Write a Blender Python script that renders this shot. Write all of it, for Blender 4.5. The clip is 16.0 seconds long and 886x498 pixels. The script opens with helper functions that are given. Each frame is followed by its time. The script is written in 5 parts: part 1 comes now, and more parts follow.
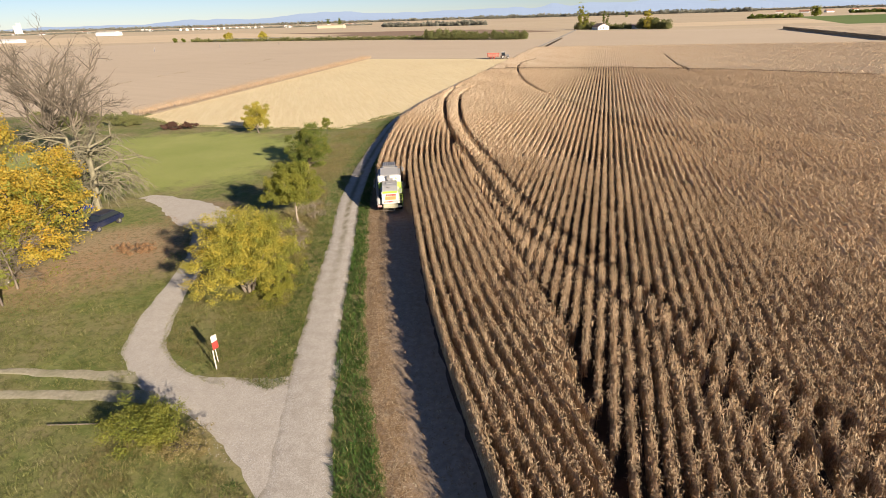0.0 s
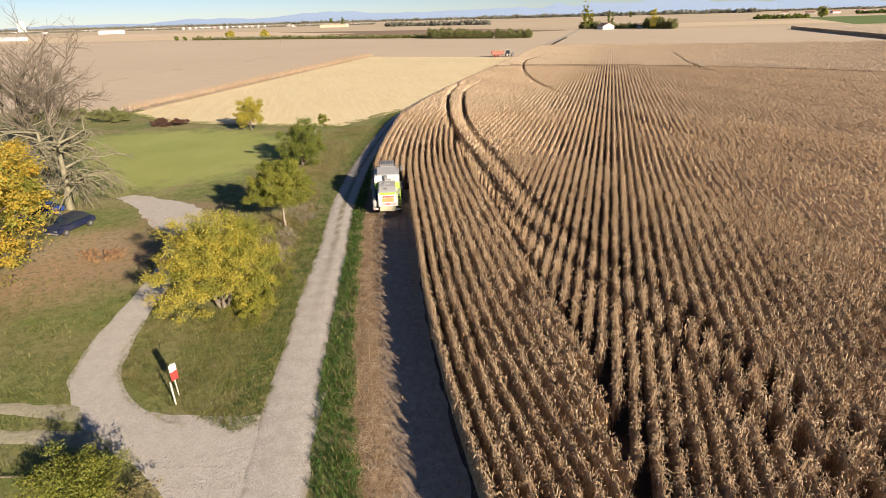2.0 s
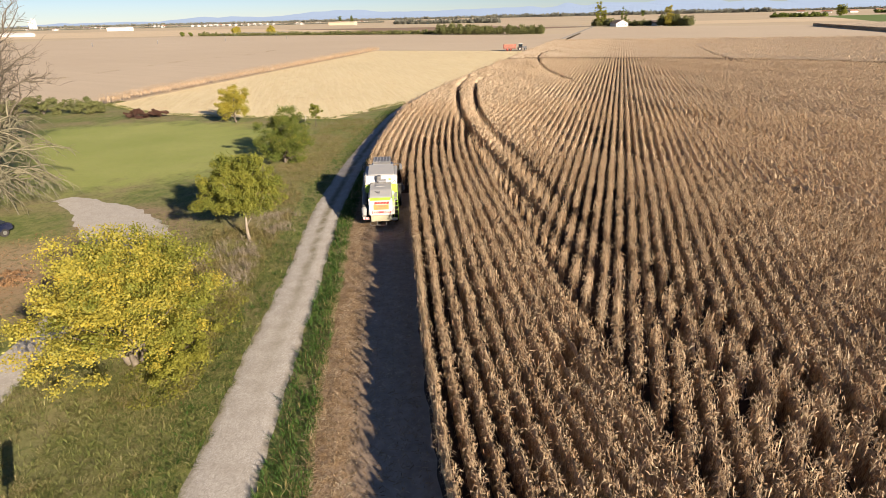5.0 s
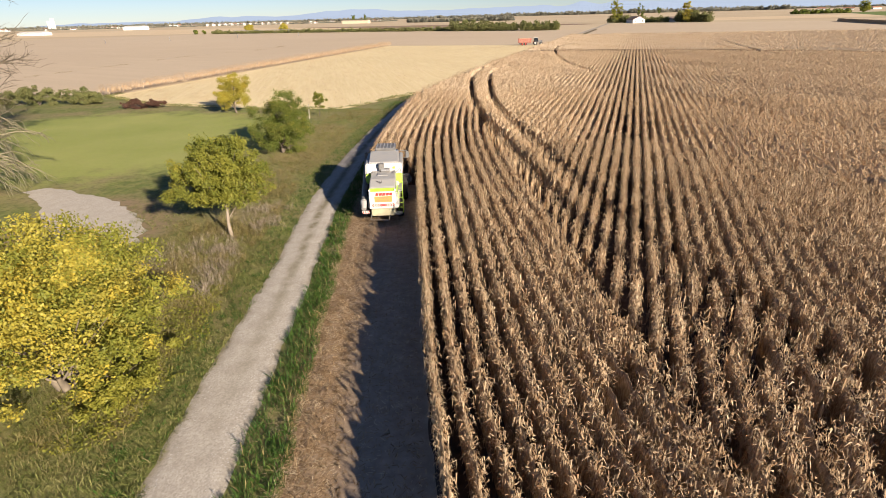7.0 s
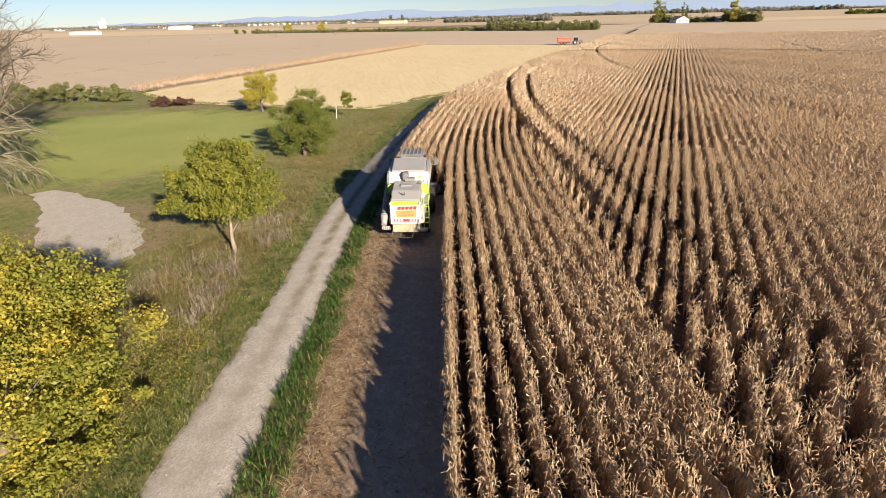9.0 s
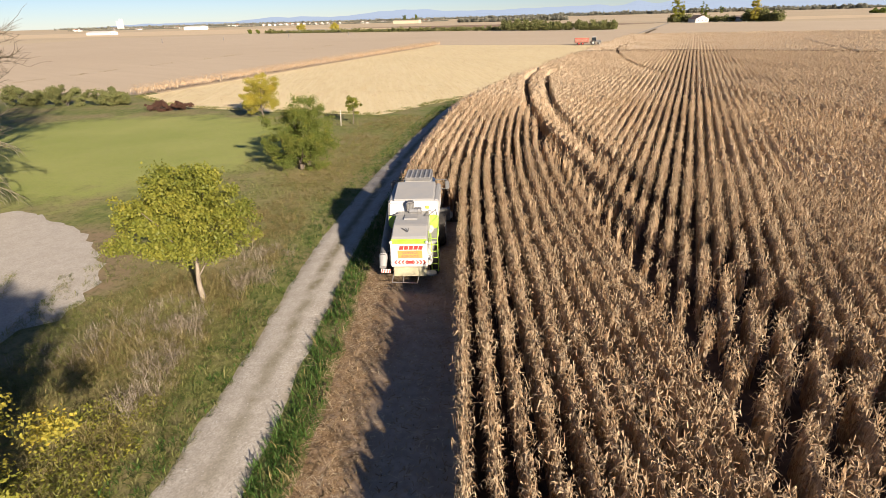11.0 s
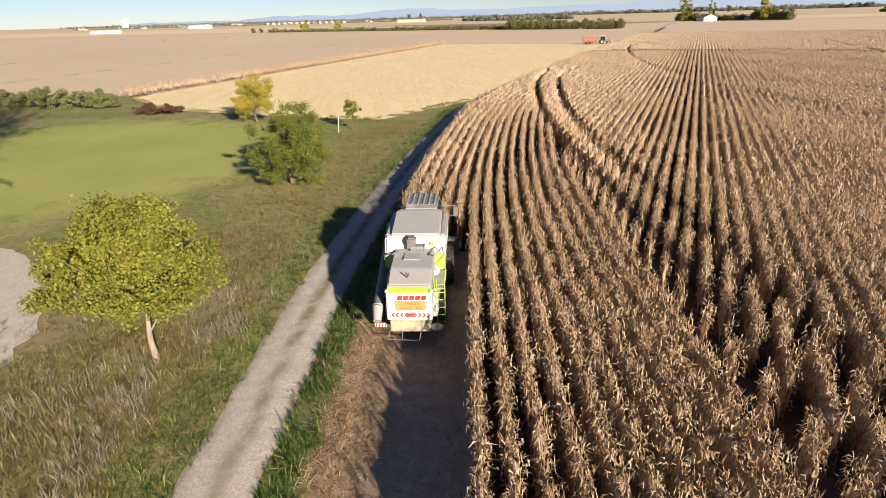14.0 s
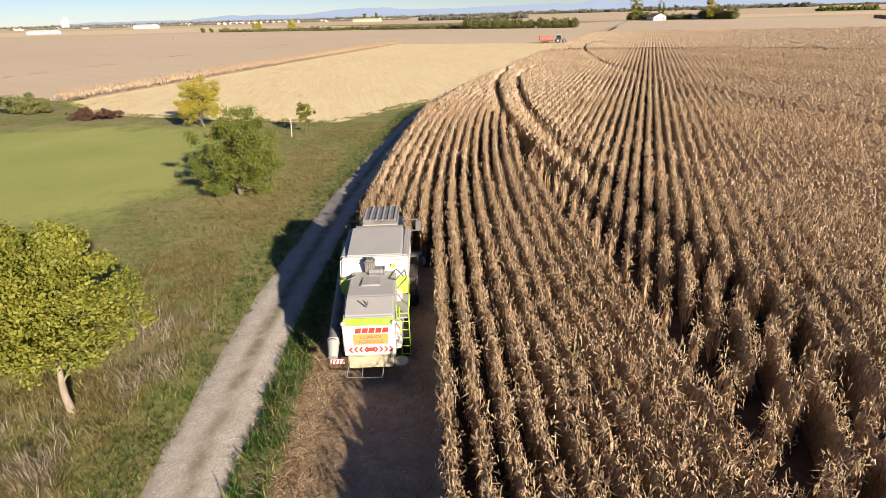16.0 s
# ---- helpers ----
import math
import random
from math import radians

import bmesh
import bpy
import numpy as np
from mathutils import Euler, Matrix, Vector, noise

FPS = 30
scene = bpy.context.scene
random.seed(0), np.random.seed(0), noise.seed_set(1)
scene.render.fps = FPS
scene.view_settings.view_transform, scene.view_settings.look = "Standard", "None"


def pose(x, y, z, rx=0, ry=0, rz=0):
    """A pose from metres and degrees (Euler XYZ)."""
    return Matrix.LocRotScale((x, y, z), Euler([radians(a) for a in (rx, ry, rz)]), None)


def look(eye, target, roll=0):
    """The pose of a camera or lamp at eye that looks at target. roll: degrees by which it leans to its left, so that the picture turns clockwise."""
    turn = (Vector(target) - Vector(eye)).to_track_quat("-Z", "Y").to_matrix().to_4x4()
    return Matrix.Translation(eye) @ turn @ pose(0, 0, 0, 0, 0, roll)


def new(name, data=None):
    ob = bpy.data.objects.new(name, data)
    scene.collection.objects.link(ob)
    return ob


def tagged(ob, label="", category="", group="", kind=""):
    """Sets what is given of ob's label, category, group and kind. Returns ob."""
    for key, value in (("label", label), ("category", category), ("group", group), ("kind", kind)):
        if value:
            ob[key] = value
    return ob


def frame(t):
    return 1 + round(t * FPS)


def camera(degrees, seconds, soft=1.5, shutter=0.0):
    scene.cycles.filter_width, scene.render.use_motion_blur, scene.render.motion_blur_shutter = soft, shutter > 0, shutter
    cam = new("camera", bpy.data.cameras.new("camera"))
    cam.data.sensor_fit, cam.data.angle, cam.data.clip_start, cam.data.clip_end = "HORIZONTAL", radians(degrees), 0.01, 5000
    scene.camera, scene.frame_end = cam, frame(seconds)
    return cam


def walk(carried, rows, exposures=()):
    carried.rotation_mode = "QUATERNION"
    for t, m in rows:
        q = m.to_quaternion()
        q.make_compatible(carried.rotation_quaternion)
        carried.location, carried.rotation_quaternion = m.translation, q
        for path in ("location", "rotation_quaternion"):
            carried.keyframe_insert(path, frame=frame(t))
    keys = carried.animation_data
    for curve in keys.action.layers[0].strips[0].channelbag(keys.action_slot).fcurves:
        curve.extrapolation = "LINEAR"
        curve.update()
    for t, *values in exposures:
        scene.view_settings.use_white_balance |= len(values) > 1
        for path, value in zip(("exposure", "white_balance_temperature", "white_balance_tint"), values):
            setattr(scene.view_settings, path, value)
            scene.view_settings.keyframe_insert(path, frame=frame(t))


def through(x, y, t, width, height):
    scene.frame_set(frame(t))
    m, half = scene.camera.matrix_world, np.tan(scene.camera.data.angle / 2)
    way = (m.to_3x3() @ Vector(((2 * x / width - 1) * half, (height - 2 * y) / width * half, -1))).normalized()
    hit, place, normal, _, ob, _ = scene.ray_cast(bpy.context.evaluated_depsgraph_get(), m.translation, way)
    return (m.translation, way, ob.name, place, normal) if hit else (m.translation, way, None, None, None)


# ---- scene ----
cam = camera(79.8, 16.0, soft=0.45)
PATH = [
    (0, (0.563, 0.593, 18.759), (0.513, 2.422, 17.952), -1.8),
    (0.5, (0.513, 1.474, 18.55), (0.462, 3.303, 17.743), -1.7),
    (1, (0.519, 2.602, 18.209), (0.465, 4.432, 17.402), -1.7),
    (1.5, (0.509, 3.898, 17.797), (0.453, 5.727, 16.991), -1.7),
    (2, (0.429, 5.439, 17.36), (0.371, 7.268, 16.554), -1.6),
    (2.5, (0.38, 7.19, 16.946), (0.319, 9.019, 16.139), -1.7),
    (3, (0.314, 9.042, 16.487), (0.251, 10.871, 15.681), -1.7),
    (3.5, (0.283, 10.931, 16.013), (0.218, 12.76, 15.206), -1.7),
    (4, (0.182, 12.84, 15.557), (0.115, 14.668, 14.751), -1.6),
    (6.5, (-0.113, 19.938, 12.618), (-0.236, 21.763, 11.81), -1.5),
    (7, (-0.173, 20.961, 12.238), (-0.303, 22.786, 11.43), -1.6),
    (7.5, (-0.212, 21.958, 11.937), (-0.348, 23.783, 11.129), -1.6),
    (8, (-0.244, 22.993, 11.646), (-0.387, 24.817, 10.838), -1.7),
    (8.5, (-0.309, 24.139, 11.592), (-0.46, 25.962, 10.785), -1.7),
    (9, (-0.441, 25.458, 11.606), (-0.688, 27.273, 10.802), -1.6),
    (9.2, (-0.441, 25.964, 11.577), (-0.707, 27.78, 10.781), -1.7),
    (11.5, (-1.363, 32.351, 11.48), (-1.657, 34.158, 10.675), -1.7),
    (12, (-1.486, 33.277, 11.474), (-1.783, 35.083, 10.668), -1.7),
    (12.5, (-1.606, 34.071, 11.425), (-1.905, 35.876, 10.618), -1.7),
    (13, (-1.758, 34.772, 11.377), (-2.06, 36.577, 10.57), -1.7),
    (13.5, (-1.917, 35.411, 11.362), (-2.22, 37.216, 10.555), -1.7),
    (14, (-2.053, 35.987, 11.343), (-2.359, 37.792, 10.537), -1.7),
    (14.5, (-2.172, 36.529, 11.311), (-2.48, 38.333, 10.504), -1.7),
    (15, (-2.227, 37.071, 11.293), (-2.511, 38.879, 10.484), -1.9),
    (15.5, (-2.317, 37.645, 11.238), (-2.506, 39.463, 10.428), -1.8),
    (16, (-2.367, 38.233, 11.199), (-2.535, 40.053, 10.388), -1.7),
]
walk(cam, [(t, look(eye, target, roll)) for t, eye, target, roll in PATH], [(0.0, 1.21), (16.0, 1.21)])

# ---- light ----
SUN_AZ, SUN_EL = radians(139.5), radians(19.3)
world = bpy.data.worlds.new("world")
scene.world = world
world.use_nodes = True
wn = world.node_tree
sky = wn.nodes.new("ShaderNodeTexSky")
sky.sky_type, sky.sun_disc = "NISHITA", False
sky.sun_elevation, sky.sun_rotation = SUN_EL, SUN_AZ
sky.air_density, sky.dust_density, sky.ozone_density = 0.8, 0.0, 2.0
tint = wn.nodes.new("ShaderNodeMix")
tint.data_type, tint.blend_type = "RGBA", "MULTIPLY"
tint.inputs[0].default_value = 1.0
tint.inputs[7].default_value = (0.90, 0.97, 1.24, 1.0)
wn.links.new(sky.outputs[0], tint.inputs[6])
wn.links.new(tint.outputs[2], wn.nodes["Background"].inputs[0])
wn.nodes["Background"].inputs[1].default_value = 0.0355
sun_data = bpy.data.lights.new("sun", "SUN")
sun_data.energy, sun_data.angle, sun_data.color = 5.5, radians(1.0), (1.0, 0.872, 0.725)
sun = new("sun", sun_data)
sun_way = Vector((math.sin(SUN_AZ) * math.cos(SUN_EL), math.cos(SUN_AZ) * math.cos(SUN_EL), math.sin(SUN_EL)))
sun.matrix_world = look(sun_way * 300, (0, 0, 0))

# ---- materials ----


class Nodes:
    """A short way to write node trees."""

    def __init__(self, name):
        self.mat = bpy.data.materials.new(name)
        self.mat.use_nodes = True
        self.tree = self.mat.node_tree
        self.bsdf = self.tree.nodes["Principled BSDF"]

    def add(self, kind, links=None, **values):
        n = self.tree.nodes.new(kind)
        for key, v in values.items():
            setattr(n, key, v)
        for key, v in (links or {}).items():
            self.put(n.inputs[key], v)
        return n

    def put(self, socket, v):
        if isinstance(v, bpy.types.NodeSocket):
            self.tree.links.new(v, socket)
        else:
            socket.default_value = v

    def place(self):
        return self.add("ShaderNodeTexCoord").outputs["Object"]

    def noise(self, scale, detail=4.0, vec=None, rough=0.6):
        return self.add("ShaderNodeTexNoise", {"Vector": vec or self.place(), "Scale": scale, "Detail": detail, "Roughness": rough}).outputs["Fac"]

    def voronoi(self, scale, vec=None, out="Distance"):
        return self.add("ShaderNodeTexVoronoi", {"Vector": vec or self.place(), "Scale": scale}).outputs[out]

    def ramp(self, fac, stops):
        r = self.add("ShaderNodeValToRGB", {"Fac": fac})
        els = r.color_ramp.elements
        while len(els) < len(stops):
            els.new(0.5)
        for el, (at, c) in zip(els, stops):
            el.position, el.color = at, (*c, 1.0) if len(c) == 3 else c
        return r.outputs["Color"]

    def mix(self, fac, a, b, blend="MIX"):
        m = self.add("ShaderNodeMix", data_type="RGBA", blend_type=blend)
        self.put(m.inputs[0], fac)
        for socket, v in ((m.inputs[6], a), (m.inputs[7], b)):
            self.put(socket, (*v, 1.0) if isinstance(v, tuple) and len(v) == 3 else v)
        return m.outputs[2]

    def math(self, op, a, b=0.0, c=0.0):
        m = self.add("ShaderNodeMath", operation=op)
        for i, v in enumerate((a, b, c)):
            if i < len(m.inputs):
                self.put(m.inputs[i], v)
        return m.outputs[0]

    def step(self, v, lo, hi):
        return self.add("ShaderNodeMapRange", {"Value": v, "From Min": lo, "From Max": hi}).outputs[0]

    def bump(self, height, strength=0.5, distance=0.02):
        self.put(self.bsdf.inputs["Normal"], self.add("ShaderNodeBump", {"Height": height, "Strength": strength, "Distance": distance}).outputs[0])

    def done(self, colour, rough=0.8, metal=0.0, spec=0.3):
        self.put(self.bsdf.inputs["Base Color"], (*colour, 1.0) if isinstance(colour, tuple) and len(colour) == 3 else colour)
        self.put(self.bsdf.inputs["Roughness"], rough)
        self.put(self.bsdf.inputs["Metallic"], metal)
        self.put(self.bsdf.inputs["Specular IOR Level"], spec)
        return self.mat


def paint(name, colour, rough=0.45, metal=0.0, dust=0.25, dust_colour=(0.42, 0.36, 0.29)):
    """Painted or coated sheet with a film of field dust and small scuffs."""
    n = Nodes(name)
    big, fine = n.noise(1.7, 5), n.noise(24.0, 3)
    c = n.mix(n.math("MULTIPLY", n.step(big, 0.35, 0.75), dust), colour, dust_colour)
    c = n.mix(n.math("MULTIPLY", n.step(fine, 0.5, 0.8), dust * 0.5), c, dust_colour)
    n.bump(fine, 0.06, 0.01)
    return n.done(c, n.step(big, -0.8, 1.4) if rough is None else rough, metal)


def leafy(name, stops, rough=0.65, through=0.35, drifts=0.35):
    """Leaves that vary from leaf to leaf and let some sun through."""
    n = Nodes(name)
    isl = n.add("ShaderNodeNewGeometry").outputs["Random Per Island"]
    drift = n.step(n.noise(0.7, 4), 0.36, 0.64)
    c = n.ramp(n.math("ADD", n.math("MULTIPLY", isl, 1.0 - drifts), n.math("MULTIPLY", drift, drifts)), stops)
    c = n.mix(n.math("MULTIPLY", n.step(n.noise(0.8, 3), 0.3, 0.75), 0.3), c, n.ramp(isl, [(a, tuple(0.62 * q for q in k)) for a, k in stops]))
    n.done(c, rough, 0.0, 0.2)
    glow = n.add("ShaderNodeBsdfTranslucent", {"Color": c})
    m = n.add("ShaderNodeMixShader", {0: through, 1: n.bsdf.outputs[0], 2: glow.outputs[0]})
    n.put(n.tree.nodes["Material Output"].inputs["Surface"], m.outputs[0])
    return n.mat


def bark(name, a, b, scale=6.0):
    n = Nodes(name)
    st = n.add("ShaderNodeMapping", {"Vector": n.place(), "Scale": (1.0, 1.0, 0.22)}).outputs[0]
    f = n.noise(scale, 6, st)
    n.bump(f, 0.8, 0.03)
    return n.done(n.mix(n.step(f, 0.3, 0.7), a, b), 0.9, 0.0, 0.1)


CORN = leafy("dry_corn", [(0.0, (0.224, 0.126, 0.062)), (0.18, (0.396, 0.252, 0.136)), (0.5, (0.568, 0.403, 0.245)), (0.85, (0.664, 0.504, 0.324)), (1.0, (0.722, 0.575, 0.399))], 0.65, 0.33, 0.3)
# Paler copies for farther rows: light lost in shade is put into colour.
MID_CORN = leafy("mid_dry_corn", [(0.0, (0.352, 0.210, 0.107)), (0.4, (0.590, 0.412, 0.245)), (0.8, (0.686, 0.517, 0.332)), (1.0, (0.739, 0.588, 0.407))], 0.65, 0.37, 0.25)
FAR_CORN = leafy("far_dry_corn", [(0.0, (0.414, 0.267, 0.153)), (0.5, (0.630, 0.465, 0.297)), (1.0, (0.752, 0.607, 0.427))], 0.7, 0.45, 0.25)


def soil_mat(name, a, b, c, scale=1.0, bumpy=0.03):
    n = Nodes(name)
    p = n.place()
    big, mid, fine = n.noise(0.22 * scale, 4, p), n.noise(2.3 * scale, 6, p), n.noise(19.0 * scale, 4, p)
    col = n.mix(n.step(mid, 0.35, 0.68), a, b)
    col = n.mix(n.math("MULTIPLY", n.step(big, 0.42, 0.66), 0.6), col, c)
    col = n.mix(n.math("MULTIPLY", n.step(fine, 0.52, 0.72), 0.45), col, tuple(1.5 * q for q in a))
    n.bump(n.math("ADD", mid, n.math("MULTIPLY", fine, 0.6)), 0.9, bumpy)
    return n.done(col, 0.95, 0.0, 0.1)


def cut_mat():
    """Dusty soil, paled for dust-scattered light in its shade, with a band of straw left along one border."""
    n = Nodes("cut_strip")
    p = n.place()
    u = n.add("ShaderNodeSeparateXYZ", {0: n.add("ShaderNodeUVMap", uv_map="across").outputs[0]}).outputs[0]
    mid, fine, big = n.noise(2.3, 6, p), n.noise(14.0, 6, p, 0.7), n.noise(0.35, 4, p)
    # Soil tones lifted to stand for light scattered by airborne dust.
    col = n.mix(n.step(mid, 0.35, 0.68), (0.32, 0.24, 0.172), (0.44, 0.335, 0.245))
    # Straw darkened and widened to offset the paled soil where sun reaches.
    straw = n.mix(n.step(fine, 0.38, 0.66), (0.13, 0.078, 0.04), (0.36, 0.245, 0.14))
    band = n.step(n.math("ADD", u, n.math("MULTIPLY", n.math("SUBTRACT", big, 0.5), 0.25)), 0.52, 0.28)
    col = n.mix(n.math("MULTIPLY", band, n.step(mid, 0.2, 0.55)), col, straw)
    col = n.mix(n.math("MULTIPLY", n.step(fine, 0.6, 0.75), 0.5), col, (0.42, 0.33, 0.22))
    n.bump(n.math("ADD", mid, fine), 0.7, 0.015)
    return n.done(col, 0.95, 0.0, 0.1)


CUT_SOIL = cut_mat()
SOIL = soil_mat("field_soil", (0.085, 0.058, 0.042), (0.15, 0.105, 0.075), (0.06, 0.043, 0.034))


def field_mat(name, a, b, c, turn, pitch=0.75, line=0.4, big=0.02):
    """Stubble seen from far: drilled lines, chaff and broad drifts of colour."""
    n = Nodes(name)
    p = n.place()
    r = n.add("ShaderNodeMapping", {"Vector": p, "Rotation": (0, 0, turn)}).outputs[0]
    long = n.add("ShaderNodeMapping", {"Vector": r, "Scale": (1.0, 0.05, 1.0)}).outputs[0]
    lines = n.noise(1.0 / pitch, 3, long)
    wide = n.noise(0.09, 3, long)
    drift, chaff = n.noise(big, 4, p), n.noise(3.0, 6, p, 0.8)
    col = n.mix(n.step(drift, 0.35, 0.68), a, b)
    col = n.mix(n.math("MULTIPLY", n.step(lines, 0.42, 0.62), line), col, c)
    col = n.mix(n.math("MULTIPLY", n.step(wide, 0.45, 0.6), 0.15), col, c)
    col = n.mix(n.math("MULTIPLY", n.step(chaff, 0.48, 0.6), 0.32), col, tuple(0.6 * q for q in a))
    n.bump(chaff, 0.6, 0.05)
    return n.done(col, 0.9, 0.0, 0.1)


STUBBLE = field_mat("pale_stubble", (0.684, 0.551, 0.314), (0.627, 0.499, 0.280), (0.750, 0.627, 0.389), radians(-16), 0.75, 0.5)
TAN_FIELD = field_mat("tan_field", (0.488, 0.381, 0.265), (0.539, 0.428, 0.302), (0.437, 0.344, 0.242), radians(-60), 3.0, 0.3, 0.006)
PLAIN = field_mat("far_fields", (0.495, 0.387, 0.252), (0.432, 0.333, 0.221), (0.558, 0.450, 0.306), radians(75), 30.0, 0.4, 0.004)
BROWN_FIELD = field_mat("brown_field", (0.24, 0.165, 0.11), (0.28, 0.19, 0.125), (0.20, 0.14, 0.095), radians(70), 6.0, 0.3)
CREAM_FIELD = field_mat("cream_field", (0.60, 0.46, 0.30), (0.54, 0.41, 0.26), (0.64, 0.51, 0.33), radians(70), 6.0, 0.3)
GREEN_FIELD = field_mat("green_field", (0.14, 0.19, 0.06), (0.17, 0.20, 0.07), (0.11, 0.16, 0.05), radians(70), 6.0, 0.3)


def gravel_mat(name, rutted):
    n = Nodes(name)
    p = n.place()
    uv = n.add("ShaderNodeUVMap", uv_map="across").outputs[0]
    u = n.add("ShaderNodeSeparateXYZ", {0: uv}).outputs[0]
    wob = n.noise(0.5, 4, p)
    cells = n.add("ShaderNodeTexVoronoi", {"Vector": p, "Scale": 22.0})
    fine, mid = n.noise(9.0, 6, p), n.noise(1.3, 5, p)
    col = n.mix(cells.outputs["Color"], (0.30, 0.265, 0.22), (0.50, 0.445, 0.375))
    col = n.mix(n.math("MULTIPLY", n.step(mid, 0.42, 0.62), 0.4 if rutted else 0.3), col, (0.27, 0.23, 0.18))
    col = n.mix(n.math("MULTIPLY", n.step(fine, 0.55, 0.75), 0.5), col, (0.58, 0.52, 0.44))
    if rutted:
        off = n.math("ABSOLUTE", n.math("SUBTRACT", n.math("ADD", u, n.math("MULTIPLY", wob, 0.14)), 0.60))
        crown = n.math("MULTIPLY", n.step(off, 0.17, 0.03), n.math("MULTIPLY", n.step(n.noise(0.9, 6, p), 0.30, 0.52), n.math("MULTIPLY", n.step(n.noise(0.045, 3, p), 0.25, 0.42), n.step(n.add("ShaderNodeSeparateXYZ", {0: p}).outputs[1], 32.0, 50.0))))
        col = n.mix(n.math("MULTIPLY", crown, 0.9), col, (0.17, 0.145, 0.085))
        edge = n.math("MULTIPLY", n.step(n.math("ABSOLUTE", n.math("SUBTRACT", u, 0.5)), 0.36, 0.5), n.step(mid, 0.3, 0.6))
        col = n.mix(n.math("MULTIPLY", edge, 0.7), col, (0.22, 0.18, 0.11))
    if not rutted:
        col = n.mix(0.15, col, (0.50, 0.44, 0.365))
    n.bump(n.math("ADD", fine, n.math("MULTIPLY", mid, 1.5)), 0.6, 0.012)
    return n.done(col, 0.92, 0.0, 0.15)


ROAD = gravel_mat("road_gravel", True)
PATH_GRAVEL = gravel_mat("path_gravel", False)
TRACK_SOIL = soil_mat("worn_track", (0.29, 0.25, 0.165), (0.40, 0.35, 0.25), (0.20, 0.20, 0.095), 1.6)


def meadow_mat():
    """Rough grass, mown lawn and drifts of fallen leaves, with soft borders."""
    n = Nodes("meadow")
    p = n.place()
    big, mid, fine = n.noise(0.16, 5, p), n.noise(1.1, 6, p), n.noise(9.0, 5, p)
    col = n.mix(n.step(mid, 0.36, 0.64), (0.115, 0.14, 0.036), (0.20, 0.20, 0.068))
    col = n.mix(n.math("MULTIPLY", n.step(big, 0.42, 0.6), 0.75), col, (0.26, 0.20, 0.105))

    def inside(cx, cy, rx, ry, turn, soft=0.25):
        q = n.add("ShaderNodeMapping", {"Vector": p, "Location": (cx, cy, 0), "Rotation": (0, 0, turn), "Scale": (rx, ry, 1)}, vector_type="TEXTURE").outputs[0]
        flat = n.add("ShaderNodeVectorMath", {0: q, 1: (1, 1, 0)}, operation="MULTIPLY").outputs[0]
        r = n.add("ShaderNodeVectorMath", {0: flat}, operation="LENGTH").outputs["Value"]
        return n.step(n.math("ADD", r, n.math("MULTIPLY", n.math("SUBTRACT", n.noise(0.35, 5, p), 0.5), 0.7)), 1.0, 1.0 - soft)

    lawn = n.mix(n.step(n.noise(0.09, 4, p), 0.3, 0.7), (0.235, 0.265, 0.066), (0.31, 0.315, 0.095))
    lawn = n.mix(n.math("MULTIPLY", n.step(mid, 0.45, 0.75), 0.35), lawn, (0.29, 0.26, 0.105))
    col = n.mix(inside(-47, 79, 27, 22, 0.08), col, lawn)
    dead = n.mix(n.step(fine, 0.4, 0.65), (0.26, 0.165, 0.09), (0.37, 0.265, 0.16))
    col = n.mix(n.math("MULTIPLY", inside(-30.5, 41.0, 12.5, 8.0, 0.6, 0.7), n.step(mid, 0.2, 0.5)), col, dead)
    col = n.mix(n.math("MULTIPLY", inside(-26.5, 44.0, 5.5, 5.0, 0.5, 0.7), 0.65), col, (0.29, 0.20, 0.115))
    col = n.mix(n.math("MULTIPLY", inside(-32.5, 46.8, 7.0, 4.5, 0.3, 0.6), 0.8), col, (0.33, 0.235, 0.14))
    col = n.mix(n.math("MULTIPLY", inside(-25.5, 53.6, 7.5, 4.6, 2.5, 0.35), 0.8), col, (0.24, 0.165, 0.105))
    straw = n.mix(n.step(fine, 0.4, 0.65), (0.23, 0.175, 0.075), (0.31, 0.255, 0.115))
    col = n.mix(n.math("MULTIPLY", inside(-16.0, 47, 3.4, 13, 0.12, 0.6), 0.75), col, straw)
    col = n.mix(n.math("MULTIPLY", inside(-17.5, 75, 4.0, 16, -0.05, 0.6), 0.6), col, straw)
    rank = n.math("MULTIPLY", n.step(n.noise(2.4, 5, p, 0.7), 0.5, 0.62), n.math("SUBTRACT", 0.6, n.math("MULTIPLY", inside(-47, 79, 27, 22, 0.08), 0.5)))
    col = n.mix(rank, col, (0.085, 0.09, 0.03))
    col = n.mix(n.math("MULTIPLY", n.step(fine, 0.5, 0.75), 0.4), col, (0.075, 0.085, 0.026))
    n.bump(n.math("ADD", mid, fine), 0.6, 0.025)
    return n.done(col, 0.9, 0.0, 0.15)


MEADOW = meadow_mat()
GRASS = leafy("rough_grass", [(0.0, (0.085, 0.11, 0.025)), (0.35, (0.18, 0.20, 0.05)), (0.65, (0.27, 0.255, 0.085)), (1.0, (0.41, 0.34, 0.175))], 0.7, 0.3)
LUSH = leafy("lush_grass", [(0.0, (0.035, 0.08, 0.013)), (0.6, (0.07, 0.135, 0.022)), (1.0, (0.13, 0.185, 0.04))], 0.6, 0.35)
DRY_GRASS = leafy("dry_weeds", [(0.0, (0.125, 0.10, 0.032)), (0.5, (0.245, 0.195, 0.075)), (1.0, (0.40, 0.32, 0.155))], 0.8, 0.3)
